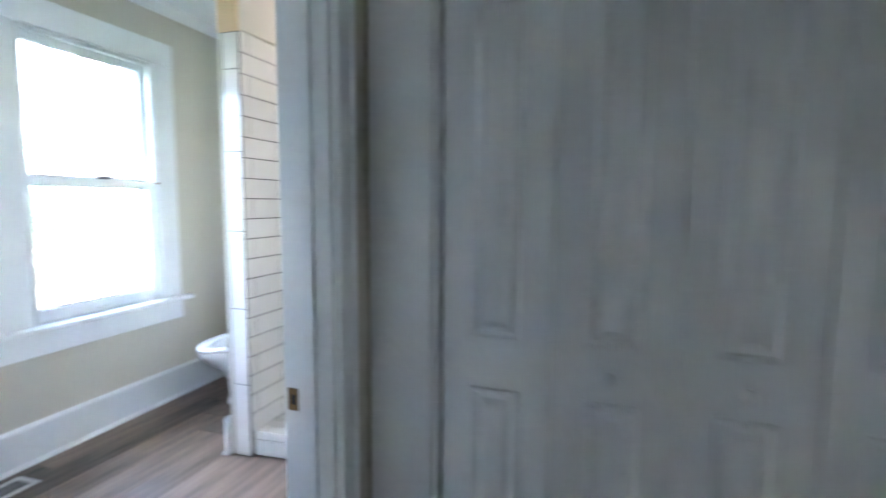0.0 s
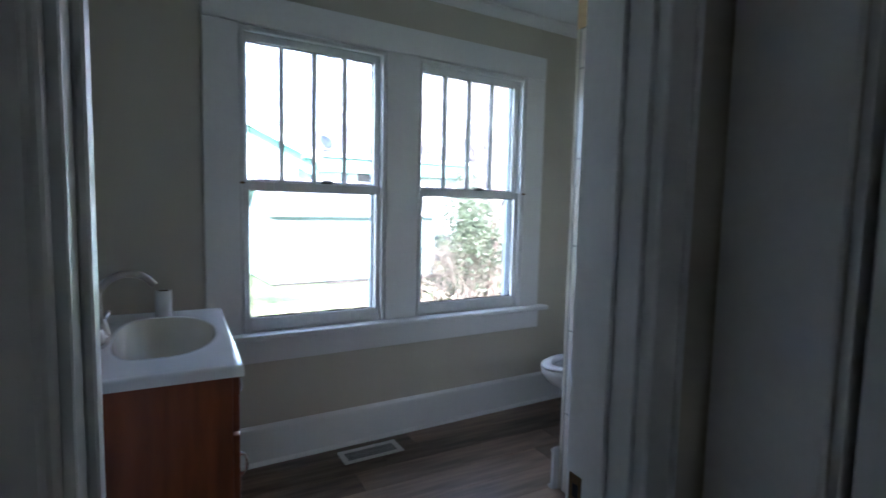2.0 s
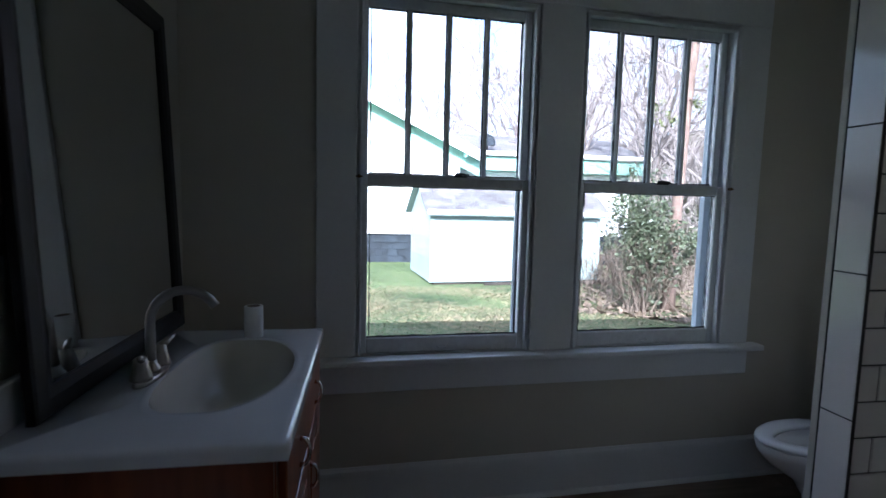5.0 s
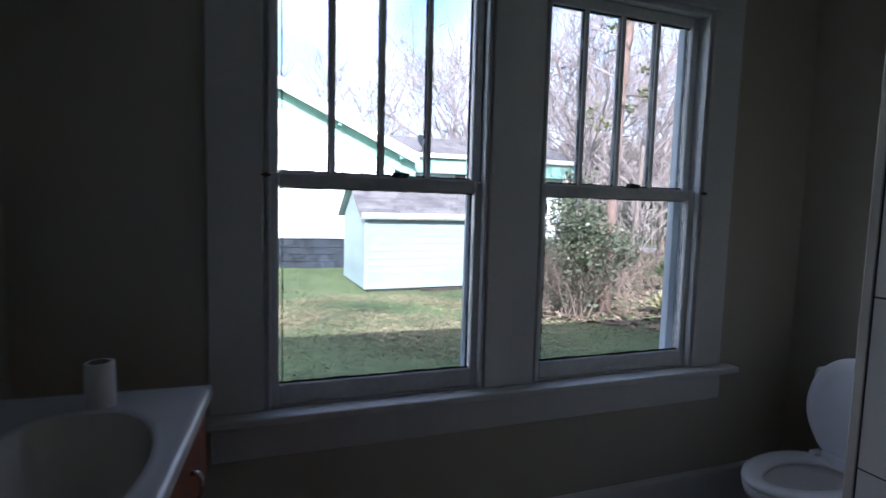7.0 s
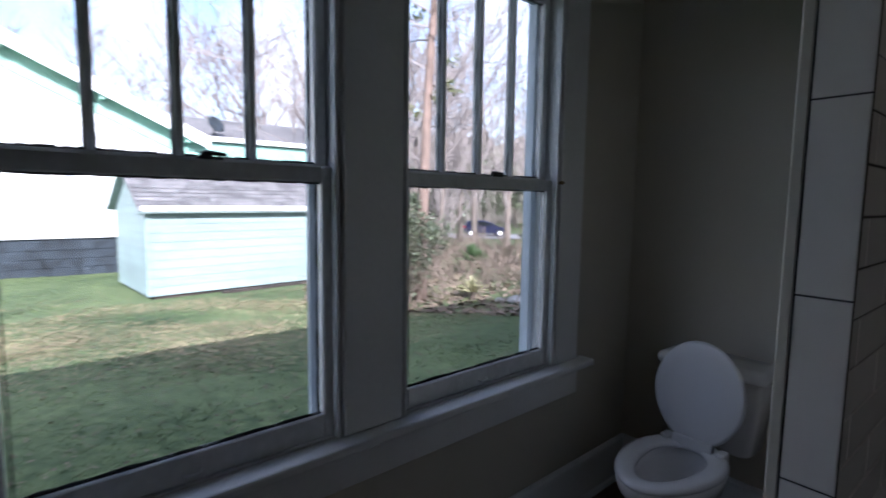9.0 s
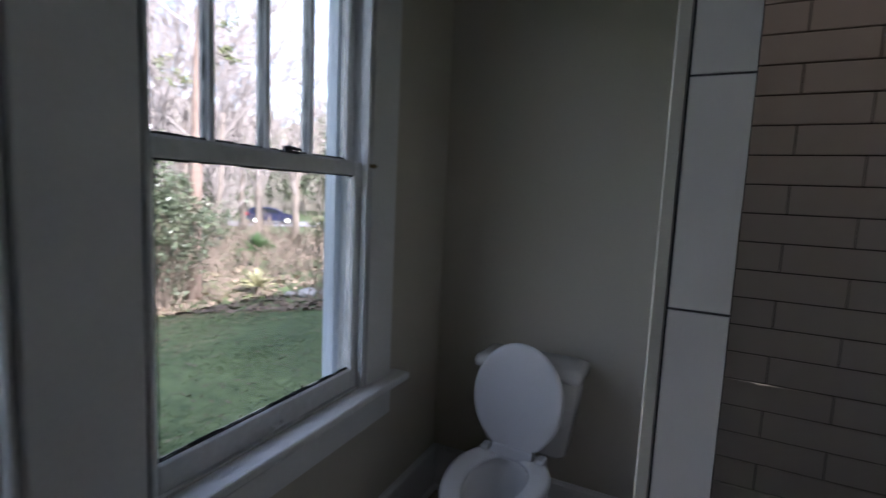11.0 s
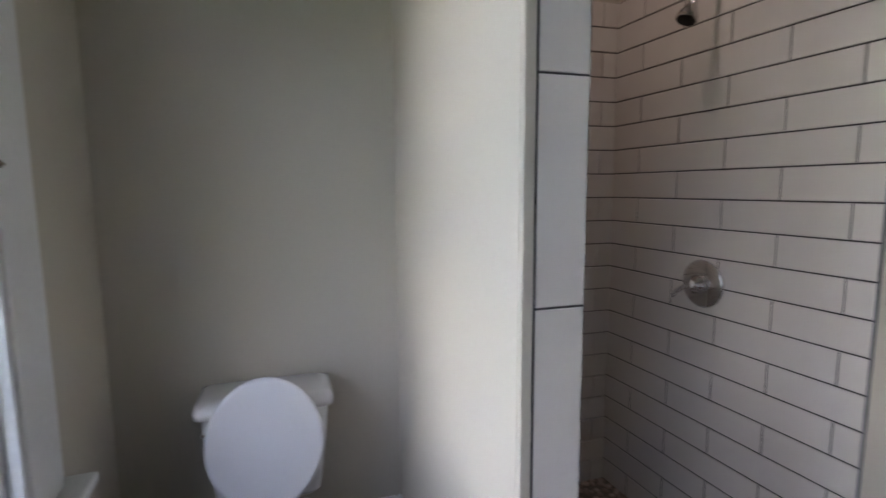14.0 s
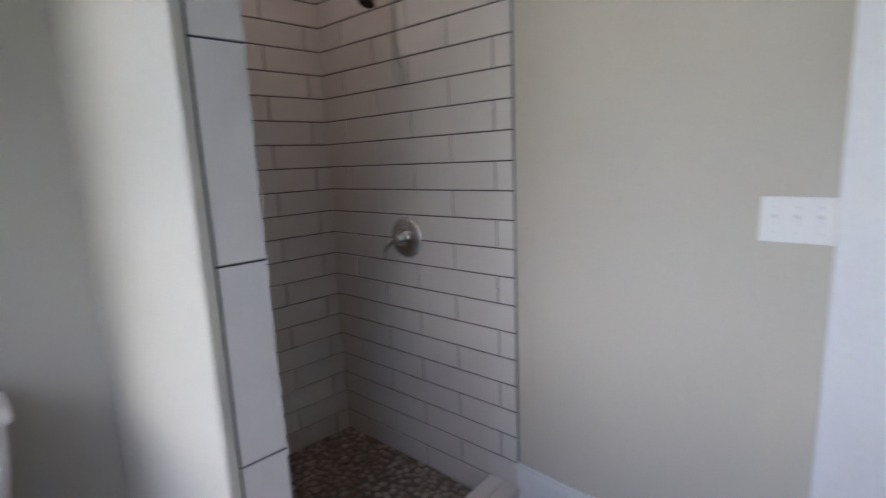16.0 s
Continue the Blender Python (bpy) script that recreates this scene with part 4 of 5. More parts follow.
rng = random.Random(11)
bv, bf = [], []
for i in range(90000):
    y = 3.2 + 14 * rng.random() ** 1.3
    x = rng.uniform(-0.55, 0.75) * (y + 1.5) * 0.9 + 0.3
    if x > 0.1 and y > 11.9 and x < 5.6:
        continue
    z = ground_z(x, y)
    h = rng.uniform(0.010, 0.032)
    a = rng.uniform(0, 6.28)
    w = 0.004 + 0.0006 * y
    lx, ly = rng.uniform(-0.06, 0.06), rng.uniform(-0.06, 0.06)
    k = len(bv)
    bv += [(x - w * math.cos(a), y - w * math.sin(a), z - 0.01), (x + w * math.cos(a), y + w * math.sin(a), z - 0.01), (x + lx, y + ly, z + h)]
    bf.append((k, k + 1, k + 2))
grass = raw("grass", bv, bf, GRASS)
tagged(grass, "short patchy winter grass blades", "grass", "", "stuff")
# straw-coloured dormant patches across the open lawn
bv, bf = [], []
for i in range(60000):
    y = rng.gauss(9.6, 1.5)
    x = rng.uniform(-0.55, 0.6) * (y + 1.5) + 0.3
    if y < 6.5 or (x > 0.1 and y > 11.9 and x < 5.6) or noise.noise((x * 0.55, y * 0.9, 3)) < rng.uniform(-0.35, 0.25):
        continue
    z = ground_z(x, y)
    a, w = rng.uniform(0, 6.28), rng.uniform(0.008, 0.016)
    lx, ly = rng.uniform(-0.10, 0.10), rng.uniform(-0.10, 0.10)
    k = len(bv)
    bv += [(x - w * math.cos(a), y - w * math.sin(a), z), (x + w * math.cos(a), y + w * math.sin(a), z), (x + lx, y + ly, z + rng.uniform(0.012, 0.03))]
    bf.append((k, k + 1, k + 2))
dry_grass = raw("dry_grass", bv, bf, STRAW)
tagged(dry_grass, "straw-coloured dormant grass patches on the lawn", "dry grass", "", "stuff")


def lap_wall(parent, name, mat, x0, x1, y, z0, z1, step, face=-1, axis="x", clip=None):
    """Lapped boards on a wall; each board leans out at its foot."""
    z = z0
    while z < z1 - 0.01:
        top = min(z + step, z1)
        a, b = x0, x1
        if clip:
            b = min(b, clip(z))
        if b - a > 0.05:
            t = 0.018 * face
            bm = bmesh.new()
            if axis == "x":
                prism(bm, ((y, z), (y + t, z), (y + t * 0.3, top), (y, top)), "x", a, b)
            else:
                prism(bm, ((y, z), (y + t, z), (y + t * 0.3, top), (y, top)), "y", a, b)
            part(name, bm, mat, parent)
        z += step


# neighbour's house: gable end with a lower wing
HY = 17.0
house = thing("neighbour_house", "white lap-sided house with green eaves and dark block foundation", "house", m=pose(0, 0, 0))
RIDGE_X, RIDGE_Z, FOOT_X, FOOT_Z = -6.0, 7.08, 2.35, 3.14
slope = (RIDGE_Z - FOOT_Z) / (FOOT_X - RIDGE_X)
bm = bmesh.new()
prism(bm, ((-14.3, 0.28), (FOOT_X - 0.35, 0.28), (FOOT_X - 0.35, 2.9), (RIDGE_X, RIDGE_Z - 0.25), (-14.3, 2.9)), "y", HY, HY + 9)
part("wall", bm, SIDING, house)
lap_wall(house, "siding_board", SIDING, -5.0, FOOT_X - 0.35, HY, 0.28, 6.0, 0.2, clip=lambda z: min(FOOT_X - 0.35, FOOT_X - (z + 0.2 - FOOT_Z) / slope - 0.15))
part("foundation", boxed(-14.2, FOOT_X - 0.45, HY + 0.06, HY + 8.9, GZ - 0.4, 0.28), BLOCK, house, "dark painted block foundation")
for s in range(9):
    for r in range(4):
        part("block", boxed(-1.9 + 0.405 * s - 0.2 * (r % 2), -1.9 + 0.405 * s - 0.2 * (r % 2) + 0.395, HY + 0.04, HY + 0.059, GZ - 0.02 + 0.23 * r, GZ + 0.2 + 0.23 * r, 0.004), BLOCK, house)
bm = bmesh.new()
th = 0.16
prism(bm, ((RIDGE_X, RIDGE_Z + th), (FOOT_X + 0.35, FOOT_Z - 0.35 * slope + th), (FOOT_X + 0.35, FOOT_Z - 0.35 * slope), (RIDGE_X, RIDGE_Z)), "y", HY - 0.45, HY + 9.3)
prism(bm, ((RIDGE_X, RIDGE_Z + th), (-14.7, FOOT_Z - 0.35 * slope + th), (-14.7, FOOT_Z - 0.35 * slope), (RIDGE_X, RIDGE_Z)), "y", HY - 0.45, HY + 9.3)
part("roof", bm, SHINGLE, house, "grey shingle roof")
bm = bmesh.new()
prism(bm, ((RIDGE_X, RIDGE_Z + th + 0.02), (FOOT_X + 0.37, FOOT_Z - 0.35 * slope + th + 0.02), (FOOT_X + 0.37, FOOT_Z - 0.35 * slope - 0.19), (RIDGE_X, RIDGE_Z - 0.19)), "y", HY - 0.50, HY - 0.452)
part("bargeboard", bm, WHITETRIM, house, "white bargeboard")
bm = bmesh.new()
prism(bm, ((RIDGE_X, RIDGE_Z - 0.045), (FOOT_X + 0.36, FOOT_Z - 0.35 * slope - 0.045), (FOOT_X + 0.36, FOOT_Z - 0.35 * slope - 0.66), (RIDGE_X, RIDGE_Z - 0.66)), "y", HY - 0.06, HY - 0.021)
prism(bm, ((RIDGE_X, RIDGE_Z - 0.001), (FOOT_X + 0.36, FOOT_Z - 0.35 * slope - 0.001), (FOOT_X + 0.36, FOOT_Z - 0.35 * slope - 0.03), (RIDGE_X, RIDGE_Z - 0.03)), "y", HY - 0.45, HY - 0.061)
part("soffit", bm, GREENTRIM, house, "green painted soffit and frieze")
for i in range(5):
    bx = FOOT_X - 0.2 - 2.0 * i
    bz = FOOT_Z + slope * (FOOT_X - bx) - 0.05
    part("bracket", boxed(bx - 0.05, bx + 0.05, HY - 0.42, HY - 0.061, bz - 0.22, bz - 0.05), GREENTRIM, house)
# wing
WY = HY + 1.2
part("wing_wall", boxed(FOOT_X - 0.35, 9.1, WY, WY + 6, 0.22, 2.9), SIDING, house)
part("wing_foundation", boxed(FOOT_X - 0.35, 9.0, WY + 0.06, WY + 5.9, GZ - 0.5, 0.22), BLOCK, house)
bm = bmesh.new()
prism(bm, ((WY - 0.55, 3.15), (WY - 0.55, 3.27), (WY + 3.0, 4.35), (WY + 6.5, 3.2), (WY + 6.5, 3.1), (WY + 3.0, 4.2)), "x", FOOT_X - 0.2, 9.6)
part("wing_roof", bm, SHINGLE, house, "grey shingle roof of the wing")
part("gutter", boxed(FOOT_X - 0.2, 9.6, WY - 0.66, WY - 0.552, 3.14, 3.30, 0.02), WHITETRIM, house, "white gutter")
part("wing_frieze", boxed(FOOT_X - 0.2, 9.5, WY - 0.5, WY - 0.001, 2.62, 3.13), GREENTRIM, house)
for wx, wz in ((-2.35, 1.45), (4.9, 1.72)):
    wy = HY if wx < 0 else WY
    w = part("window", boxed(wx - 0.45, wx + 0.45, wy - 0.05, wy - 0.022, wz - 0.1, wz + 1.0, 0.01), WHITETRIM, house, "white framed house window")
    part("pane", boxed(wx - 0.37, wx + 0.37, wy - 0.058, wy - 0.0505, wz, wz + 0.92), CARGLASS, w)
dish = thing("satellite_dish", "small grey satellite dish on the neighbour's roof", "satellite dish", m=pose(3.15, WY - 0.45, 3.27, 0, 0, 0))
bm = bmesh.new()
tube(bm, ((0, 0, 0), (0, 0, 0.32), (0.02, -0.03, 0.38)), 0.025, 8)
tube(bm, ((0, 0, 0.26), (0.1, -0.25, 0.2), (0.15, -0.42, 0.28)), 0.012, 6)
part("mast", bm, BLACKFRAME, dish)
bm = bmesh.new()
lathe(bm, ((0.0, -0.02), (0.12, -0.008), (0.22, 0.02), (0.29, 0.05), (0.285, 0.056), (0.2, 0.026), (0.0, -0.01)), 24, pose(0.02, -0.04, 0.4, 62, 0, 25), cap=False)
part("reflector", bm, BLOCK, dish, smooth=True)

# shed
SX0, SX1, SY0, SY1, SEAVE, SPEAK = 0.37, 5.15, 12.2, 14.8, 1.17, 2.02
shed = thing("garden_shed", "small mint-painted lap-sided shed with a grey shingle roof", "shed", m=pose(SX0, SY0, 0, 0, 0, 5.5) @ pose(-SX0, -SY0, 0))
SB = GZ + 0.06
bm = bmesh.new()
box(bm, SX0 + 0.02, SX1 - 0.02, SY0 + 0.02, SY1 - 0.02, SB, SEAVE)
prism(bm, ((SY0 + 0.02, SEAVE), (SY1 - 0.02, SEAVE), ((SY0 + SY1) / 2, SPEAK - 0.08)), "x", SX0 + 0.02, SX1 - 0.02)
part("wall", bm, MINT, shed)
lap_wall(shed, "siding_board", MINT, SX0, SX1, SY0 + 0.02, SB, SEAVE, 0.185)
z = SB
while z < SPEAK - 0.2:
    half = (SY1 - SY0) / 2 * min(1, (SPEAK - 0.1 - z - 0.1) / (SPEAK - SEAVE))
    c = (SY0 + SY1) / 2
    bm = bmesh.new()
    prism(bm, ((SX0 + 0.02, z), (SX0, z), (SX0 + 0.014, z + 0.185), (SX0 + 0.02, z + 0.185)), "y", c - half, c + half)
    part("siding_board", bm, MINT, shed)
    z += 0.185
bm = bmesh.new()
box(bm, SX1 - 0.08, SX1 + 0.01, SY0 - 0.022, SY0 - 0.002, SB, SEAVE)
part("corner_board", bm, MINT, shed)
bm = bmesh.new()
prism(bm, ((SX0 - 0.02, SY0 - 0.022), (SX0 + 0.08, SY0 - 0.022), (SX0 + 0.08, SY0 - 0.002), (SX0 - 0.001, SY0 - 0.002), (SX0 - 0.001, SY0 + 0.08), (SX0 - 0.02, SY0 + 0.08)), "z", SB, SEAVE)
part("corner_board", bm, MINT, shed)
part("fascia", boxed(SX0 - 0.12, SX1 + 0.2, SY0 - 0.2, SY0 - 0.175, SEAVE - 0.06, SEAVE + 0.05), WHITETRIM, shed, "white fascia board")
sslope = (SPEAK - SEAVE) / ((SY1 - SY0) / 2)
bm = bmesh.new()
cy = (SY0 + SY1) / 2
for sgn in (-1, 1):
    e = cy + sgn * ((SY1 - SY0) / 2 + 0.17)
    ez = SEAVE - 0.17 * sslope + 0.06
    prism(bm, ((e, ez), (cy, SPEAK + 0.06), (cy, SPEAK), (e, ez - 0.05)), "x", SX0 - 0.15, SX1 + 0.25)
part("roof", bm, MINT, shed, "mint painted roof deck")
rows = 11
for r in range(rows):
    f0, f1 = r / rows, (r + 1.25) / rows
    ya, yb = SY0 - 0.19 + f0 * (cy - SY0 + 0.19), SY0 - 0.19 + min(f1, 1) * (cy - SY0 + 0.19)
    za, zb = (SEAVE - 0.19 * sslope + 0.075 + f * (SPEAK - SEAVE + 0.19 * sslope) for f in (f0, min(f1, 1)))
    x = SX0 - 0.17 - (0.11 if r % 2 else 0)
    while x < SX1 + 0.26:
        a, b = max(x, SX0 - 0.17), min(x + 0.29, SX1 + 0.27)
        if b - a > 0.03:
            bm = bmesh.new()
            prism(bm, ((ya, za), (yb, zb), (yb, zb - 0.01), (ya, za - 0.012)), "x", a + 0.002, b)
            part("shingle", bm, SHINGLE, shed)
        x += 0.3
bm = bmesh.new()
box(bm, SX0 + 0.1, SX1, SY0 + 0.05, SY0 + 0.2, GZ - 0.1, SB)
box(bm, SX0 + 1.4, SX1 + 0.3, SY0 - 0.22, SY0 - 0.12, GZ - 0.06, GZ + 0.05)
part("skid", bm, DARKWOOD, shed, "dark rotted skid beam")


# trees
def limb(bm, p, d, length, r, depth, rng, spread=0.55, twist=0.25, up=0.25, sides=6, minr=0.004):
    """A tapered, wandering limb that forks."""
    pts, rad = [p.copy()], [r]
    n = 4 if depth > 1 else 3
    q, dd = p.copy(), d.normalized()
    for i in range(n):
        dd = (dd + Vector((rng.uniform(-twist, twist), rng.uniform(-twist, twist), rng.uniform(-twist, twist) + up * 0.2))).normalized()
        q = q + dd * (length / n)
        pts.append(q.copy())
        rad.append(max(minr, r * (1 - 0.45 * (i + 1) / n)))
    tube(bm, pts, rad, max(3, sides - (3 - min(depth, 3))), cap=False)
    if depth <= 0:
        return
    kids = rng.choice((3, 4)) if depth > 1 else rng.choice((3, 4, 5))
    for k in range(kids):
        i = rng.randint(1, n) if k else n
        nd = (dd + Vector((rng.uniform(-1, 1), rng.uniform(-1, 1), rng.uniform(-0.35, 0.8))) * spread * 1.5).normalized()
        limb(bm, pts[i], nd, length * rng.uniform(0.5, 0.78), rad[i] * rng.uniform(0.45, 0.68), depth - 1, rng, spread, twist, up, sides, minr)


def leaves(n, centre, size, leaf, rng, drop=0.0):
    """Loose clumps of pointed leaves inside an uneven blob."""
    v, f = [], []
    clumps = [(Vector((rng.gauss(0, 0.45), rng.gauss(0, 0.45), rng.gauss(0, 0.45))), rng.uniform(0.16, 0.36)) for _ in range(max(6, n // 60))]
    for i in range(n):
        c, cr_ = rng.choice(clumps)
        o = c + Vector((rng.gauss(0, 1), rng.gauss(0, 1), rng.gauss(0, 1))) * cr_ * 0.55
        if o.length > 1.25:
            continue
        p = Vector(centre) + Vector((o.x * size[0], o.y * size[1], o.z * size[2]))
        a = Vector((rng.gauss(0, 1), rng.gauss(0, 1), rng.gauss(0, 0.7) - drop)).normalized()
        b = a.cross(Vector((rng.gauss(0, 1), rng.gauss(0, 1), rng.gauss(0, 1)))).normalized()
        s = leaf * rng.uniform(0.6, 1.3)
        k = len(v)
        v += [tuple(p), tuple(p + a * s * 0.5 + b * s * 0.26), tuple(p + a * s), tuple(p + a * s * 0.5 - b * s * 0.26)]
        f.append((k, k + 1, k + 2, k + 3))
    return v, f


def bare_tree(x, y, h, r, seed, mat=BARK, label="tall bare winter tree with fine twigs", depth=4, trunk=0.42, group="bare trees"):
    rng = random.Random(seed)
    z = ground_z(x, y)
    t = thing("tree", label, "tree", group, m=pose(x, y, z - 0.05))
    bm = bmesh.new()
    lean_ = Vector((rng.uniform(-0.05, 0.05), rng.uniform(-0.05, 0.05), 1))
    pts = [lean_ * h * trunk * k / 6 + Vector((rng.uniform(-0.03, 0.03), rng.uniform(-0.03, 0.03), 0)) * (k > 0) * h * 0.1 for k in range(7)]
    rad = [r * (1.25 if k == 0 else 1 - 0.07 * k) for k in range(7)]
    tube(bm, pts, rad, 10)
    part("trunk", bm, mat, t, smooth=True)
    bm = bmesh.new()
    for k in range(7):
        i = rng.randint(3, 6) if k > 1 else 6
        d = Vector((rng.uniform(-1, 1), rng.uniform(-1, 1), rng.uniform(0.5, 1.6)))
        limb(bm, pts[i], d, h * rng.uniform(0.2, 0.34), rad[i] * rng.uniform(0.4, 0.75), depth - 1, rng, sides=5, minr=0.006 + 0.0004 * y)
    part("crown", bm, TWIG, t)
    return t


def bush(x, y, w, h, seed, n, label, mat=LEAF, stems=60, leaf=0.09):
    rng = random.Random(seed)
    z = ground_z(x, y)
    t = thing("bush", label, "bush", m=pose(x, y, z))
    bm = bmesh.new()
    for i in range(stems):
        a = rng.uniform(0, 6.28)
        rr = rng.uniform(0, w * 0.55)
        p = Vector((rr * math.cos(a), rr * math.sin(a), -0.05))
        d = Vector((rng.uniform(-0.5, 0.5), rng.uniform(-0.5, 0.5), 1.3))
        limb(bm, p, d, h * rng.uniform(0.3, 0.62), rng.uniform(0.006, 0.016), 1, rng, sides=4, minr=0.004)
    part("stems", bm, DRYSTEM, t)
    v, f = leaves(n, (0, 0, h * 0.66), (w, w, h * 0.5), leaf, rng)
    raw("foliage", v, f, mat, t)
    return t


bush(4.08, 8.75, 0.66, 2.3, 3, 6500, "tall dark green evergreen bush with dry stems below")
# ivy-clad pine by the bush
pine = thing("pine_tree", "tall reddish trunk with ivy beside the bush", "tree", m=pose(4.86, 9.0, ground_z(4.86, 9.0) - 0.05))
bm = bmesh.new()
pp = [(0, 0, 0), (0.04, 0, 1.2), (0.09, 0.02, 2.6), (0.16, 0.03, 4.2), (0.3, 0.02, 6.2), (0.34, 0.0, 8.4)]
tube(bm, pp, (0.15, 0.115, 0.10, 0.09, 0.075, 0.05), 14)
part("trunk", bm, REDBARK, pine, smooth=True)
bm = bmesh.new()
prng = random.Random(5)
for i in range(16):
    k = prng.uniform(2.8, 8.0)
    limb(bm, Vector((0.05 * k, 0, k)), Vector((prng.uniform(-1, 1), prng.uniform(-1, 1), prng.uniform(-0.1, 0.7))), prng.uniform(0.6, 1.5), 0.022, 2, prng, sides=4, minr=0.006)
part("crown", bm, TWIG, pine)
v, f = [], []
for i in range(15):
    k = prng.uniform(3.5, 8.2)
    v2, f2 = leaves(45, (0.05 * k + prng.uniform(-0.6, 0.6), prng.uniform(-0.4, 0.4), k), (0.22, 0.22, 0.2), 0.10, prng)
    f += [tuple(a + len(v) for a in q) for q in f2]
    v += v2
raw("ivy", v, f, IVY, pine, "scattered ivy leaves")

for x, y, h, r, seed in ((7.4, 13.5, 9.0, 0.09, 21), (9.4, 14.2, 10.5, 0.10, 22), (12.0, 21.0, 13.0, 0.22, 23), (6.0, 24.0, 12.0, 0.2, 24), (4.0, 34.0, 13.5, 0.24, 25), (1.2, 33.0, 12.5, 0.22, 26),
                         (9.5, 31.0, 14.0, 0.24, 27), (17.0, 27.0, 13.0, 0.24, 28), (21.0, 22.0, 12.0, 0.22, 29), (15.5, 14.5, 9.0, 0.13, 30), (25.0, 31.0, 14.0, 0.26, 31), (-2.5, 36.0, 13.0, 0.24, 32), (10.8, 17.5, 11.0, 0.16, 33), (13.8, 24.5, 13.0, 0.2, 34), (7.2, 19.0, 11.5, 0.17, 35), (19.5, 30.0, 14.0, 0.24, 36), (12.5, 34.0, 14.0, 0.25, 37), (8.2, 27.0, 13.0, 0.2, 38), (16.0, 19.5, 11.0, 0.15, 39), (22.5, 26.5, 13.0, 0.22, 40)):
    bare_tree(x, y, h, r, seed)
bush(6.9, 11.6, 0.75, 1.5, 8, 1500, "loose green shrub behind the pine", LEAF, 40, 0.10)
bush(13.5, 12.8, 1.2, 1.0, 9, 2200, "sprawling green shrub on the bank", IVY, 60, 0.13)
bush(19.5, 17.0, 1.6, 1.2, 10, 2200, "dull green thicket by the road", IVY, 50, 0.16)
bare_tree(14.0, 20.0, 8.5, 0.13, 51, label="pale bare tree with upright limbs on the bank", trunk=0.25)
bare_tree(11.4, 16.4, 7.0, 0.07, 52, trunk=0.2)
bush(11.6, 10.4, 1.15, 4.6, 53, 5200, "tall loose evergreen at the edge of the yard", LEAF, 40, 0.13)
bush(9.6, 8.0, 1.0, 1.5, 54, 900, "dry brown thicket with a few green leaves", IVY, 140, 0.10)
for bx, by, bw, bh, seed in ((36.0, 47.0, 3.2, 6.0, 61), (43.0, 45.0, 3.6, 7.0, 62), (50.0, 41.0, 3.5, 6.5, 63), (29.0, 50.0, 3.0, 5.0, 64), (55.0, 34.0, 3.6, 7.0, 65), (46.0, 33.0, 2.6, 5.0, 66)):
    bush(bx, by, bw, bh, seed, 2600, "dark green conifer thicket beyond the road", LEAF, 12, 0.5)
bush(10.2, 9.2, 1.0, 0.75, 12, 1800, "low dark green shrub at the lawn edge", LEAF, 40, 0.10)


def yucca(x, y, h, r, n, seed, mat, label):
    rng = random.Random(seed)
    t = thing("yucca", label, "yucca", m=pose(x, y, ground_z(x, y)))
    v, f = [], []
    for i in range(n):
        a, e = rng.uniform(0, 6.28), rng.uniform(0.1, 1.25)
        d = Vector((math.cos(a) * math.sin(e), math.sin(a) * math.sin(e), math.cos(e)))
        s = Vector((-math.sin(a), math.cos(a), 0)) * 0.022
        p0, p1 = Vector((0, 0, h * 0.45)), Vector((0, 0, h * 0.45)) + d * r
        p2 = p1 - Vector((0, 0, r * 0.18 * math.sin(e)))
        k = len(v)
        v += [tuple(p0 - s * 0.6), tuple(p0 + s * 0.6), tuple(p0 + d * r * 0.55 + s), tuple(p2), tuple(p0 + d * r * 0.55 - s)]
        f.append((k, k + 1, k + 2, k + 3, k + 4))
    raw("blades", v, f, mat, t)
    bm = bmesh.new()
    tube(bm, ((0, 0, -0.05), (0.02, 0, h * 0.5)), (0.07, 0.05), 8)
    part("stem", bm, DRYSTEM, t)


yucca(5.86, 8.5, 0.35, 0.42, 70, 41, YUCCA, "pale yellow-green yucca at the lawn edge")
yucca(8.25, 11.15, 0.95, 0.6, 80, 42, YUCCADARK, "dark green yucca on a bare stem")

# brush bank: dry stems and leaf litter
rng = random.Random(77)
bm = bmesh.new()
for i in range(900):
    a = rng.uniform(0.44, 1.05)
    d = rng.uniform(8.2, 24)
    x, y = -0.4 + d * math.sin(a), 2 + d * math.cos(a)
    if d < 10.5 and a > 0.62 and rng.random() < 0.5:
        continue
    limb(bm, Vector((x, y, ground_z(x, y) - 0.03)), Vector((rng.uniform(-1, 1), rng.uniform(-1, 1), rng.uniform(0.3, 1.3))), rng.uniform(0.3, 0.95), rng.uniform(0.005, 0.011), 1, rng, sides=4, minr=0.0035 + 0.00035 * d)
brush = part("brush", bm, DRYSTEM)
tagged(brush, "tangle of dry brown stems on the bank", "brush", "", "stuff")
v, f = [], []
for i in range(9000):
    a = rng.uniform(0.38, 1.2)
    d = 7.6 + 26 * rng.random() ** 1.4
    x, y = -0.4 + d * math.sin(a), 2 + d * math.cos(a)
    z = ground_z(x, y) + rng.uniform(0.0, 0.05)
    s = rng.uniform(0.03, 0.09) + 0.002 * d
    u = Vector((rng.gauss(0, 1), rng.gauss(0, 1), rng.gauss(0, 0.35))).normalized() * s
    w = u.cross(Vector((rng.gauss(0, 0.4), rng.gauss(0, 0.4), 1))).normalized() * s * 0.6
    p = Vector((x, y, z))
    k = len(v)
    v += [tuple(p - u), tuple(p + w), tuple(p + u), tuple(p - w)]
    f.append((k, k + 1, k + 2, k + 3))
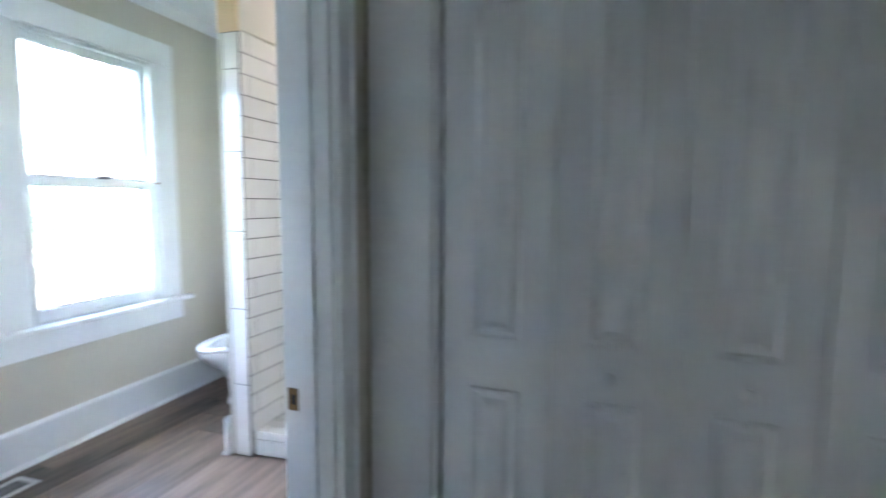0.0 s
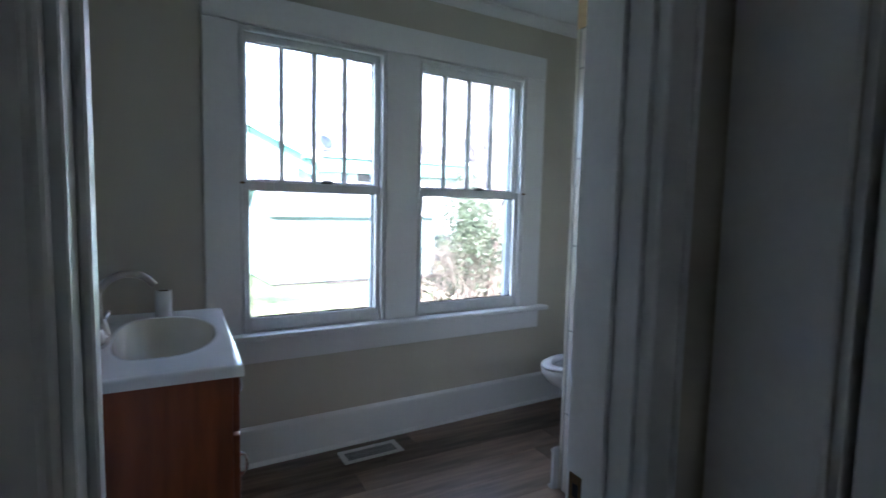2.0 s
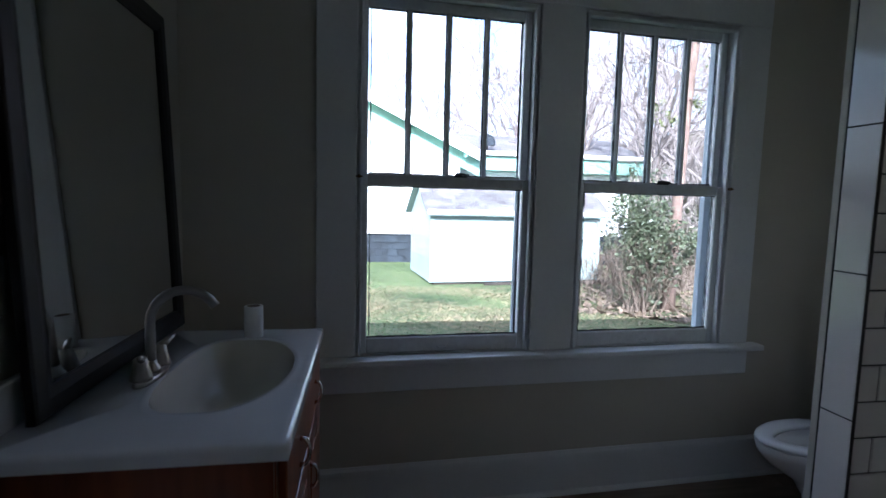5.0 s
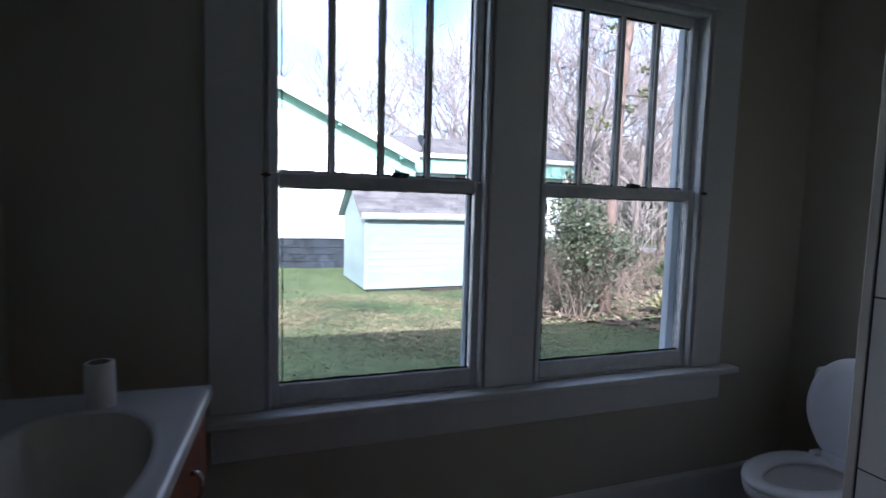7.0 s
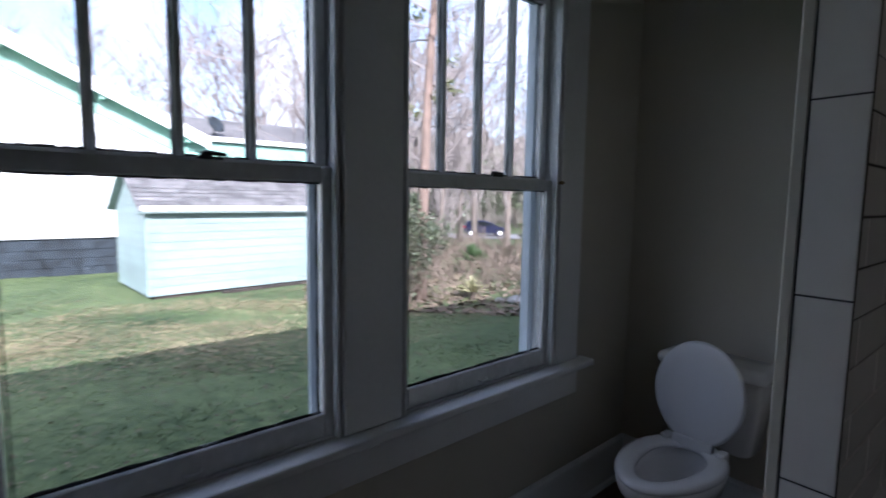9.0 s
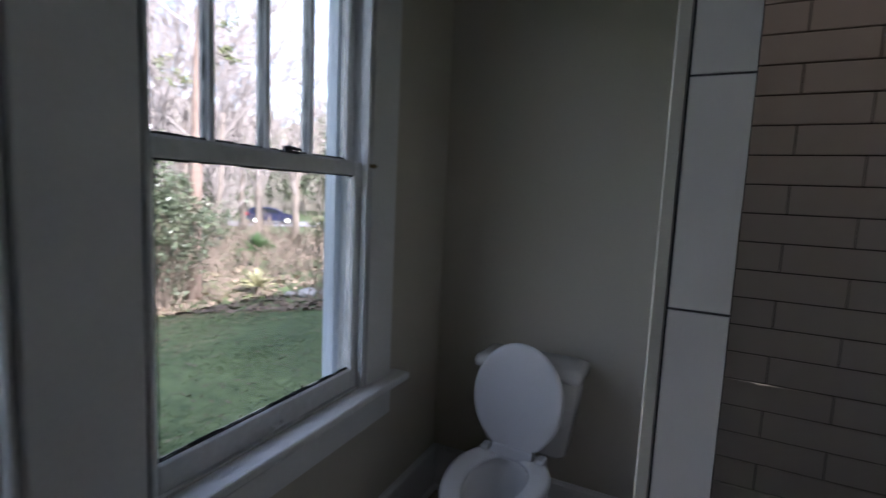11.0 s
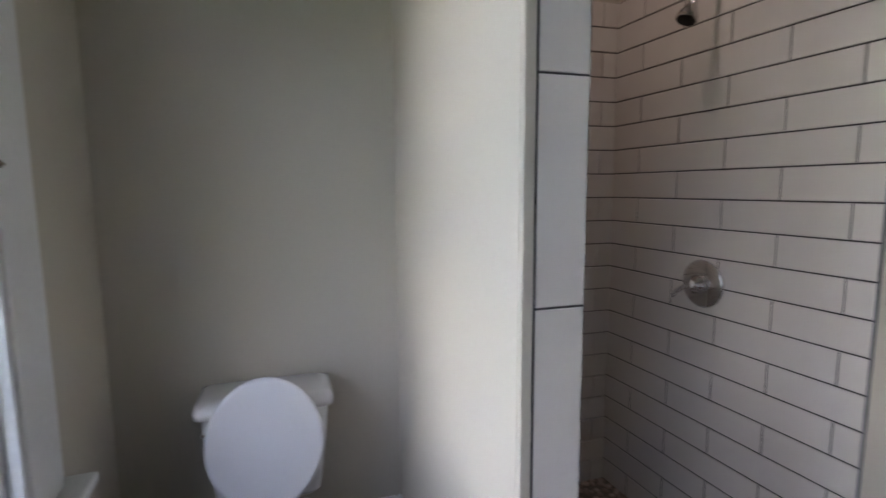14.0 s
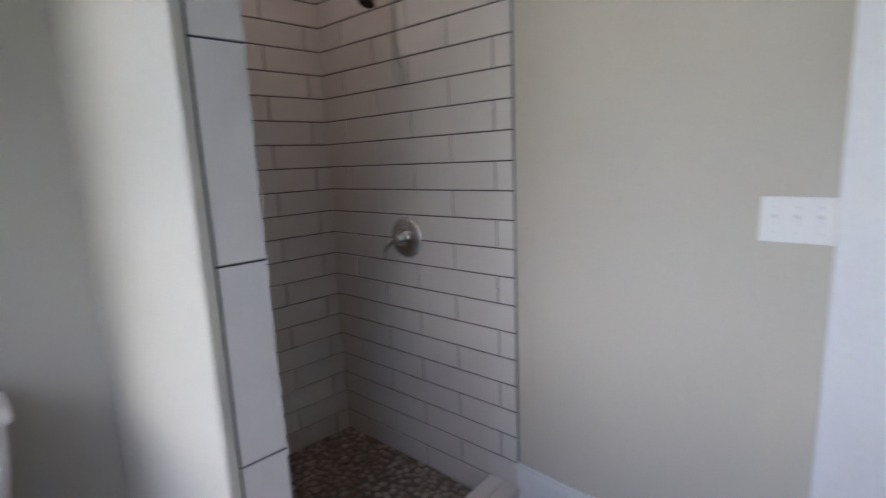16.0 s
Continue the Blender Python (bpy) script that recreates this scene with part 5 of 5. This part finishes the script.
for i in range(5000):
    y = 3.2 + 10 * rng.random() ** 1.2
    x = rng.uniform(-0.55, 0.75) * (y + 1.5) * 0.9 + 0.3
    if 0.1 < x < 5.6 and y > 11.9:
        continue
    s = rng.uniform(0.008, 0.03) + 0.001 * y
    u = Vector((rng.gauss(0, 1), rng.gauss(0, 1), rng.gauss(0, 0.3))).normalized() * s
    w = u.cross(Vector((rng.gauss(0, 0.4), rng.gauss(0, 0.4), 1))).normalized() * s * 0.4
    p = Vector((x, y, ground_z(x, y) + rng.uniform(0.015, 0.035)))
    k = len(v)
    v += [tuple(p - u), tuple(p + w), tuple(p + u), tuple(p - w)]
    f.append((k, k + 1, k + 2, k + 3))
litter = raw("leaf_litter", v, f, LITTER)
tagged(litter, "fallen brown leaves on the bank and lawn", "leaf litter", "", "stuff")
for i, (x, y, s) in enumerate(((6.35, 7.7, 0.16), (6.6, 7.85, 0.13), (6.2, 7.95, 0.11), (6.75, 7.6, 0.1))):
    bm = bmesh.new()
    bmesh.ops.create_icosphere(bm, subdivisions=2, radius=s)
    for q in bm.verts:
        q.co *= 1 + 0.25 * noise.noise(q.co * 6 + Vector((i * 3, 0, 0)))
        q.co.z *= 0.7
    rock = part("rock", bm, STONE, m=pose(x, y, ground_z(x, y) + s * 0.3))
    tagged(rock, "pale rough stone at the lawn edge", "rock", "edge stones")

# road and car
RD = Vector((0.80, -0.60, 0))
RC = Vector((31.5, 34.5, 0))
rv, rf = [], []
for i in range(41):
    c = RC + RD * (-80 + 4 * i)
    for s in (-3.2, 3.2):
        p = c + Vector((0.60, 0.80, 0)) * s
        rv.append((p.x, p.y, max(ground_z(c.x, c.y), ground_z(p.x, p.y)) + 0.06))
for i in range(40):
    rf.append((2 * i, 2 * i + 1, 2 * i + 3, 2 * i + 2))
structure(raw("road", rv, rf, ROAD), "pale grey asphalt road beyond the bank", "road")
car = thing("parked_car", "dark blue hatchback on the road", "car", m=pose(RC.x - 0.2, RC.y + 0.3, ground_z(RC.x, RC.y) + 0.06, 0, 0, math.degrees(math.atan2(RD.y, RD.x))))
side = ((-2.0, 0.35), (-2.05, 0.7), (-1.95, 0.95), (-1.7, 1.4), (-1.2, 1.5), (-0.1, 1.5), (0.5, 1.35), (1.05, 0.98), (1.9, 0.82), (2.1, 0.62), (2.1, 0.35), (1.7, 0.3), (-1.6, 0.3))


def car_ring(y, inset):
    return [(x * (1 - inset * 0.05) + 0.0, y, z if z < 1.0 else 1.0 + (z - 1.0) * (1 - inset * 0.25)) for x, z in side]


bm = bmesh.new()
loft(bm, [car_ring(-0.86, 1), car_ring(-0.8, 0.3), car_ring(0.8, 0.3), car_ring(0.86, 1)])
body = part("body", bm, CARPAINT, car)
for y in (-0.868, 0.868):
    bm = bmesh.new()
    prism(bm, ((-1.55, 1.02), (-1.4, 1.33), (-1.1, 1.38), (-0.2, 1.38), (0.35, 1.24), (0.8, 1.0)), "y", y - 0.012, y + 0.012)
    part("side_window", bm, CARGLASS, body)
    for x in (-1.28, 1.32):
        bm = bmesh.new()
        lathe(bm, ((0.19, -0.1), (0.31, -0.1), (0.325, -0.05), (0.325, 0.05), (0.31, 0.1), (0.19, 0.1)), 22, pose(x, y, 0.325, 90, 0, 0))
        wheel = part("wheel", bm, TYRE, car)
        bm = bmesh.new()
        lathe(bm, ((0.0, -0.104), (0.2, -0.102), (0.2, 0.102), (0.0, 0.104)), 18, pose(x, y, 0.325, 90, 0, 0))
        part("rim", bm, WHITETRIM, wheel, "bright wheel rim")
    part("tail_lamp", boxed(-2.04, -1.93, y - 0.1, y + 0.02, 0.78, 0.95, 0.02), REDLAMP, body)

# far woods: a broken band of trunks and twigs before a low wooded rise
rng = random.Random(99)
bm = bmesh.new()
for i in range(420):
    a = rng.uniform(-0.75, 1.25)
    d = rng.uniform(48, 70)
    x, y = d * math.sin(a), d * math.cos(a)
    p = Vector((x, y, ground_z(x, y) - 0.2))
    h = rng.uniform(5, 11) * (0.75 + 0.35 * math.sin(a + 0.6))
    r = rng.uniform(0.05, 0.12)
    tube(bm, (p, p + Vector((rng.uniform(-0.4, 0.4), 0, h * 0.5)), p + Vector((rng.uniform(-0.8, 0.8), 0, h))), (r, r * 0.7, r * 0.25), 4, cap=False)
    for k in range(4):
        q = p + Vector((0, 0, h * rng.uniform(0.35, 0.95)))
        limb(bm, q, Vector((rng.uniform(-1, 1), rng.uniform(-1, 1), rng.uniform(0.3, 1.2))), h * rng.uniform(0.14, 0.3), r * 0.4, 1, rng, sides=4, minr=0.03)
woods = part("far_woods", bm, FARTWIG)
tagged(woods, "distant bare winter woods", "woods", "", "stuff")
v, f = [], []
for i in range(361):
    a = -1.2 + 2.7 * i / 360
    d = 76
    hh = 5.0 + 2.4 * noise.noise((i * 0.07, 0, 0)) + 1.8 * noise.noise((i * 0.3, 4, 0)) + 1.0 * rng.random() + 6.0 * smooth_step(0.15, 0.6, a)
    v += [(d * math.sin(a), d * math.cos(a), -4), (d * math.sin(a), d * math.cos(a), max(1.5, hh))]
for i in range(360):
    f.append((2 * i, 2 * i + 2, 2 * i + 3, 2 * i + 1))
structure(raw("backdrop", v, f, WOODS), "brown wooded rise in the distance", "backdrop")

# ---- pieces of floors and walls ----
plank_meshes = {}


def plank(length, w):
    key = (round(length, 3), round(w, 3))
    if key not in plank_meshes:
        plank_meshes[key] = mesh_from("plank", boxed(0.0008, length - 0.0008, 0.0008, w - 0.0008, -0.006, 0.0, 0.0007), PLANK)
    return plank_meshes[key]


rng = random.Random(4)
PW = 0.18
y = -2.5
while y < 2.1:
    x = -3.0 - rng.choice((0.1, 0.3, 0.5, 0.7, 0.9, 1.1))
    x1 = XR if y < 1.0 and y > -0.2 else XT if y > -0.2 else CLX + 0.2
    while x < x1:
        b = min(x + 1.22, x1)
        if b - x > 0.02:
            ob = new("plank", plank(b - x, PW))
            ob.parent = floor
            ob.location = (x, y, 0)
        x += 1.22
    y += PW
tile_field(wall_south, pose(XR, 0.0365, 0, 0, 0, 180 + SKEW), (XR - EDGE_X) / math.cos(radians(SKEW)), 21, 0.583)
tile_field(partition, pose(0.012, PY0 + 0.0118, 0), XR - 0.013, 21, 0.4775)
wall_shower = structure(part("wall_shower_back", boxed(XR - 0.004, XR - 0.0005, 0.034, PY0, 0.0, 2.224), GROUT), "white tiled shower back wall", "wall")
tile_field(wall_shower, pose(XR - 0.004, PY0, 0, 0, 0, -90), PY0 - 0.04, 21, 0.83, grout=False)
part("edge_trim", boxed(EDGE_X - 0.0085, EDGE_X, -0.041, -0.0275, 0.0, 2.228, 0.001), METALEDGE, wall_south, "grey metal tile edge")
part("edge_trim", boxed(-0.001, 0.0118, TE - 0.0142, TE - 0.0124, 0, 2.215), GROUT, partition, "dark grout line")
part("edge_trim", boxed(0.0015, 0.0119, PY0 + 0.0005, TE - 0.0122, 0.0, 2.215), GROUT, partition)
zs = (0.0, 0.396, 0.806, 1.2165, 1.6225, 2.034, 2.213)
for a, b in zip(zs, zs[1:]):
    w = TE - 0.0148 - PY0 - 0.001
    lay(partition, pose(0.009, TE - 0.0148, a + 0.0016, 0, 0, -90), w, b - a - 0.0032)
# curb tiles
yy = 0.002
for wdt in (0.23, 0.4095, 0.332):
    lay(curb, pose(0.009, yy + wdt - 0.002, 0.002, 0, 0, -90), wdt - 0.004, 0.086)
    lay(curb, pose(0.009, yy + wdt - 0.002, 0.092, 0, 0, -90), wdt - 0.004, CURBZ - 0.102)
    yy += wdt
yy = 0.002
for wdt in (0.33, 0.4095, 0.232):
    lay(curb, pose(0.001, yy + 0.001, CURBZ - 0.011, -90, 0, 0), 0.070, wdt - 0.004)
    lay(curb, pose(0.075, yy + 0.001, CURBZ - 0.011, -90, 0, 0), 0.067, wdt - 0.004)
    yy += wdt
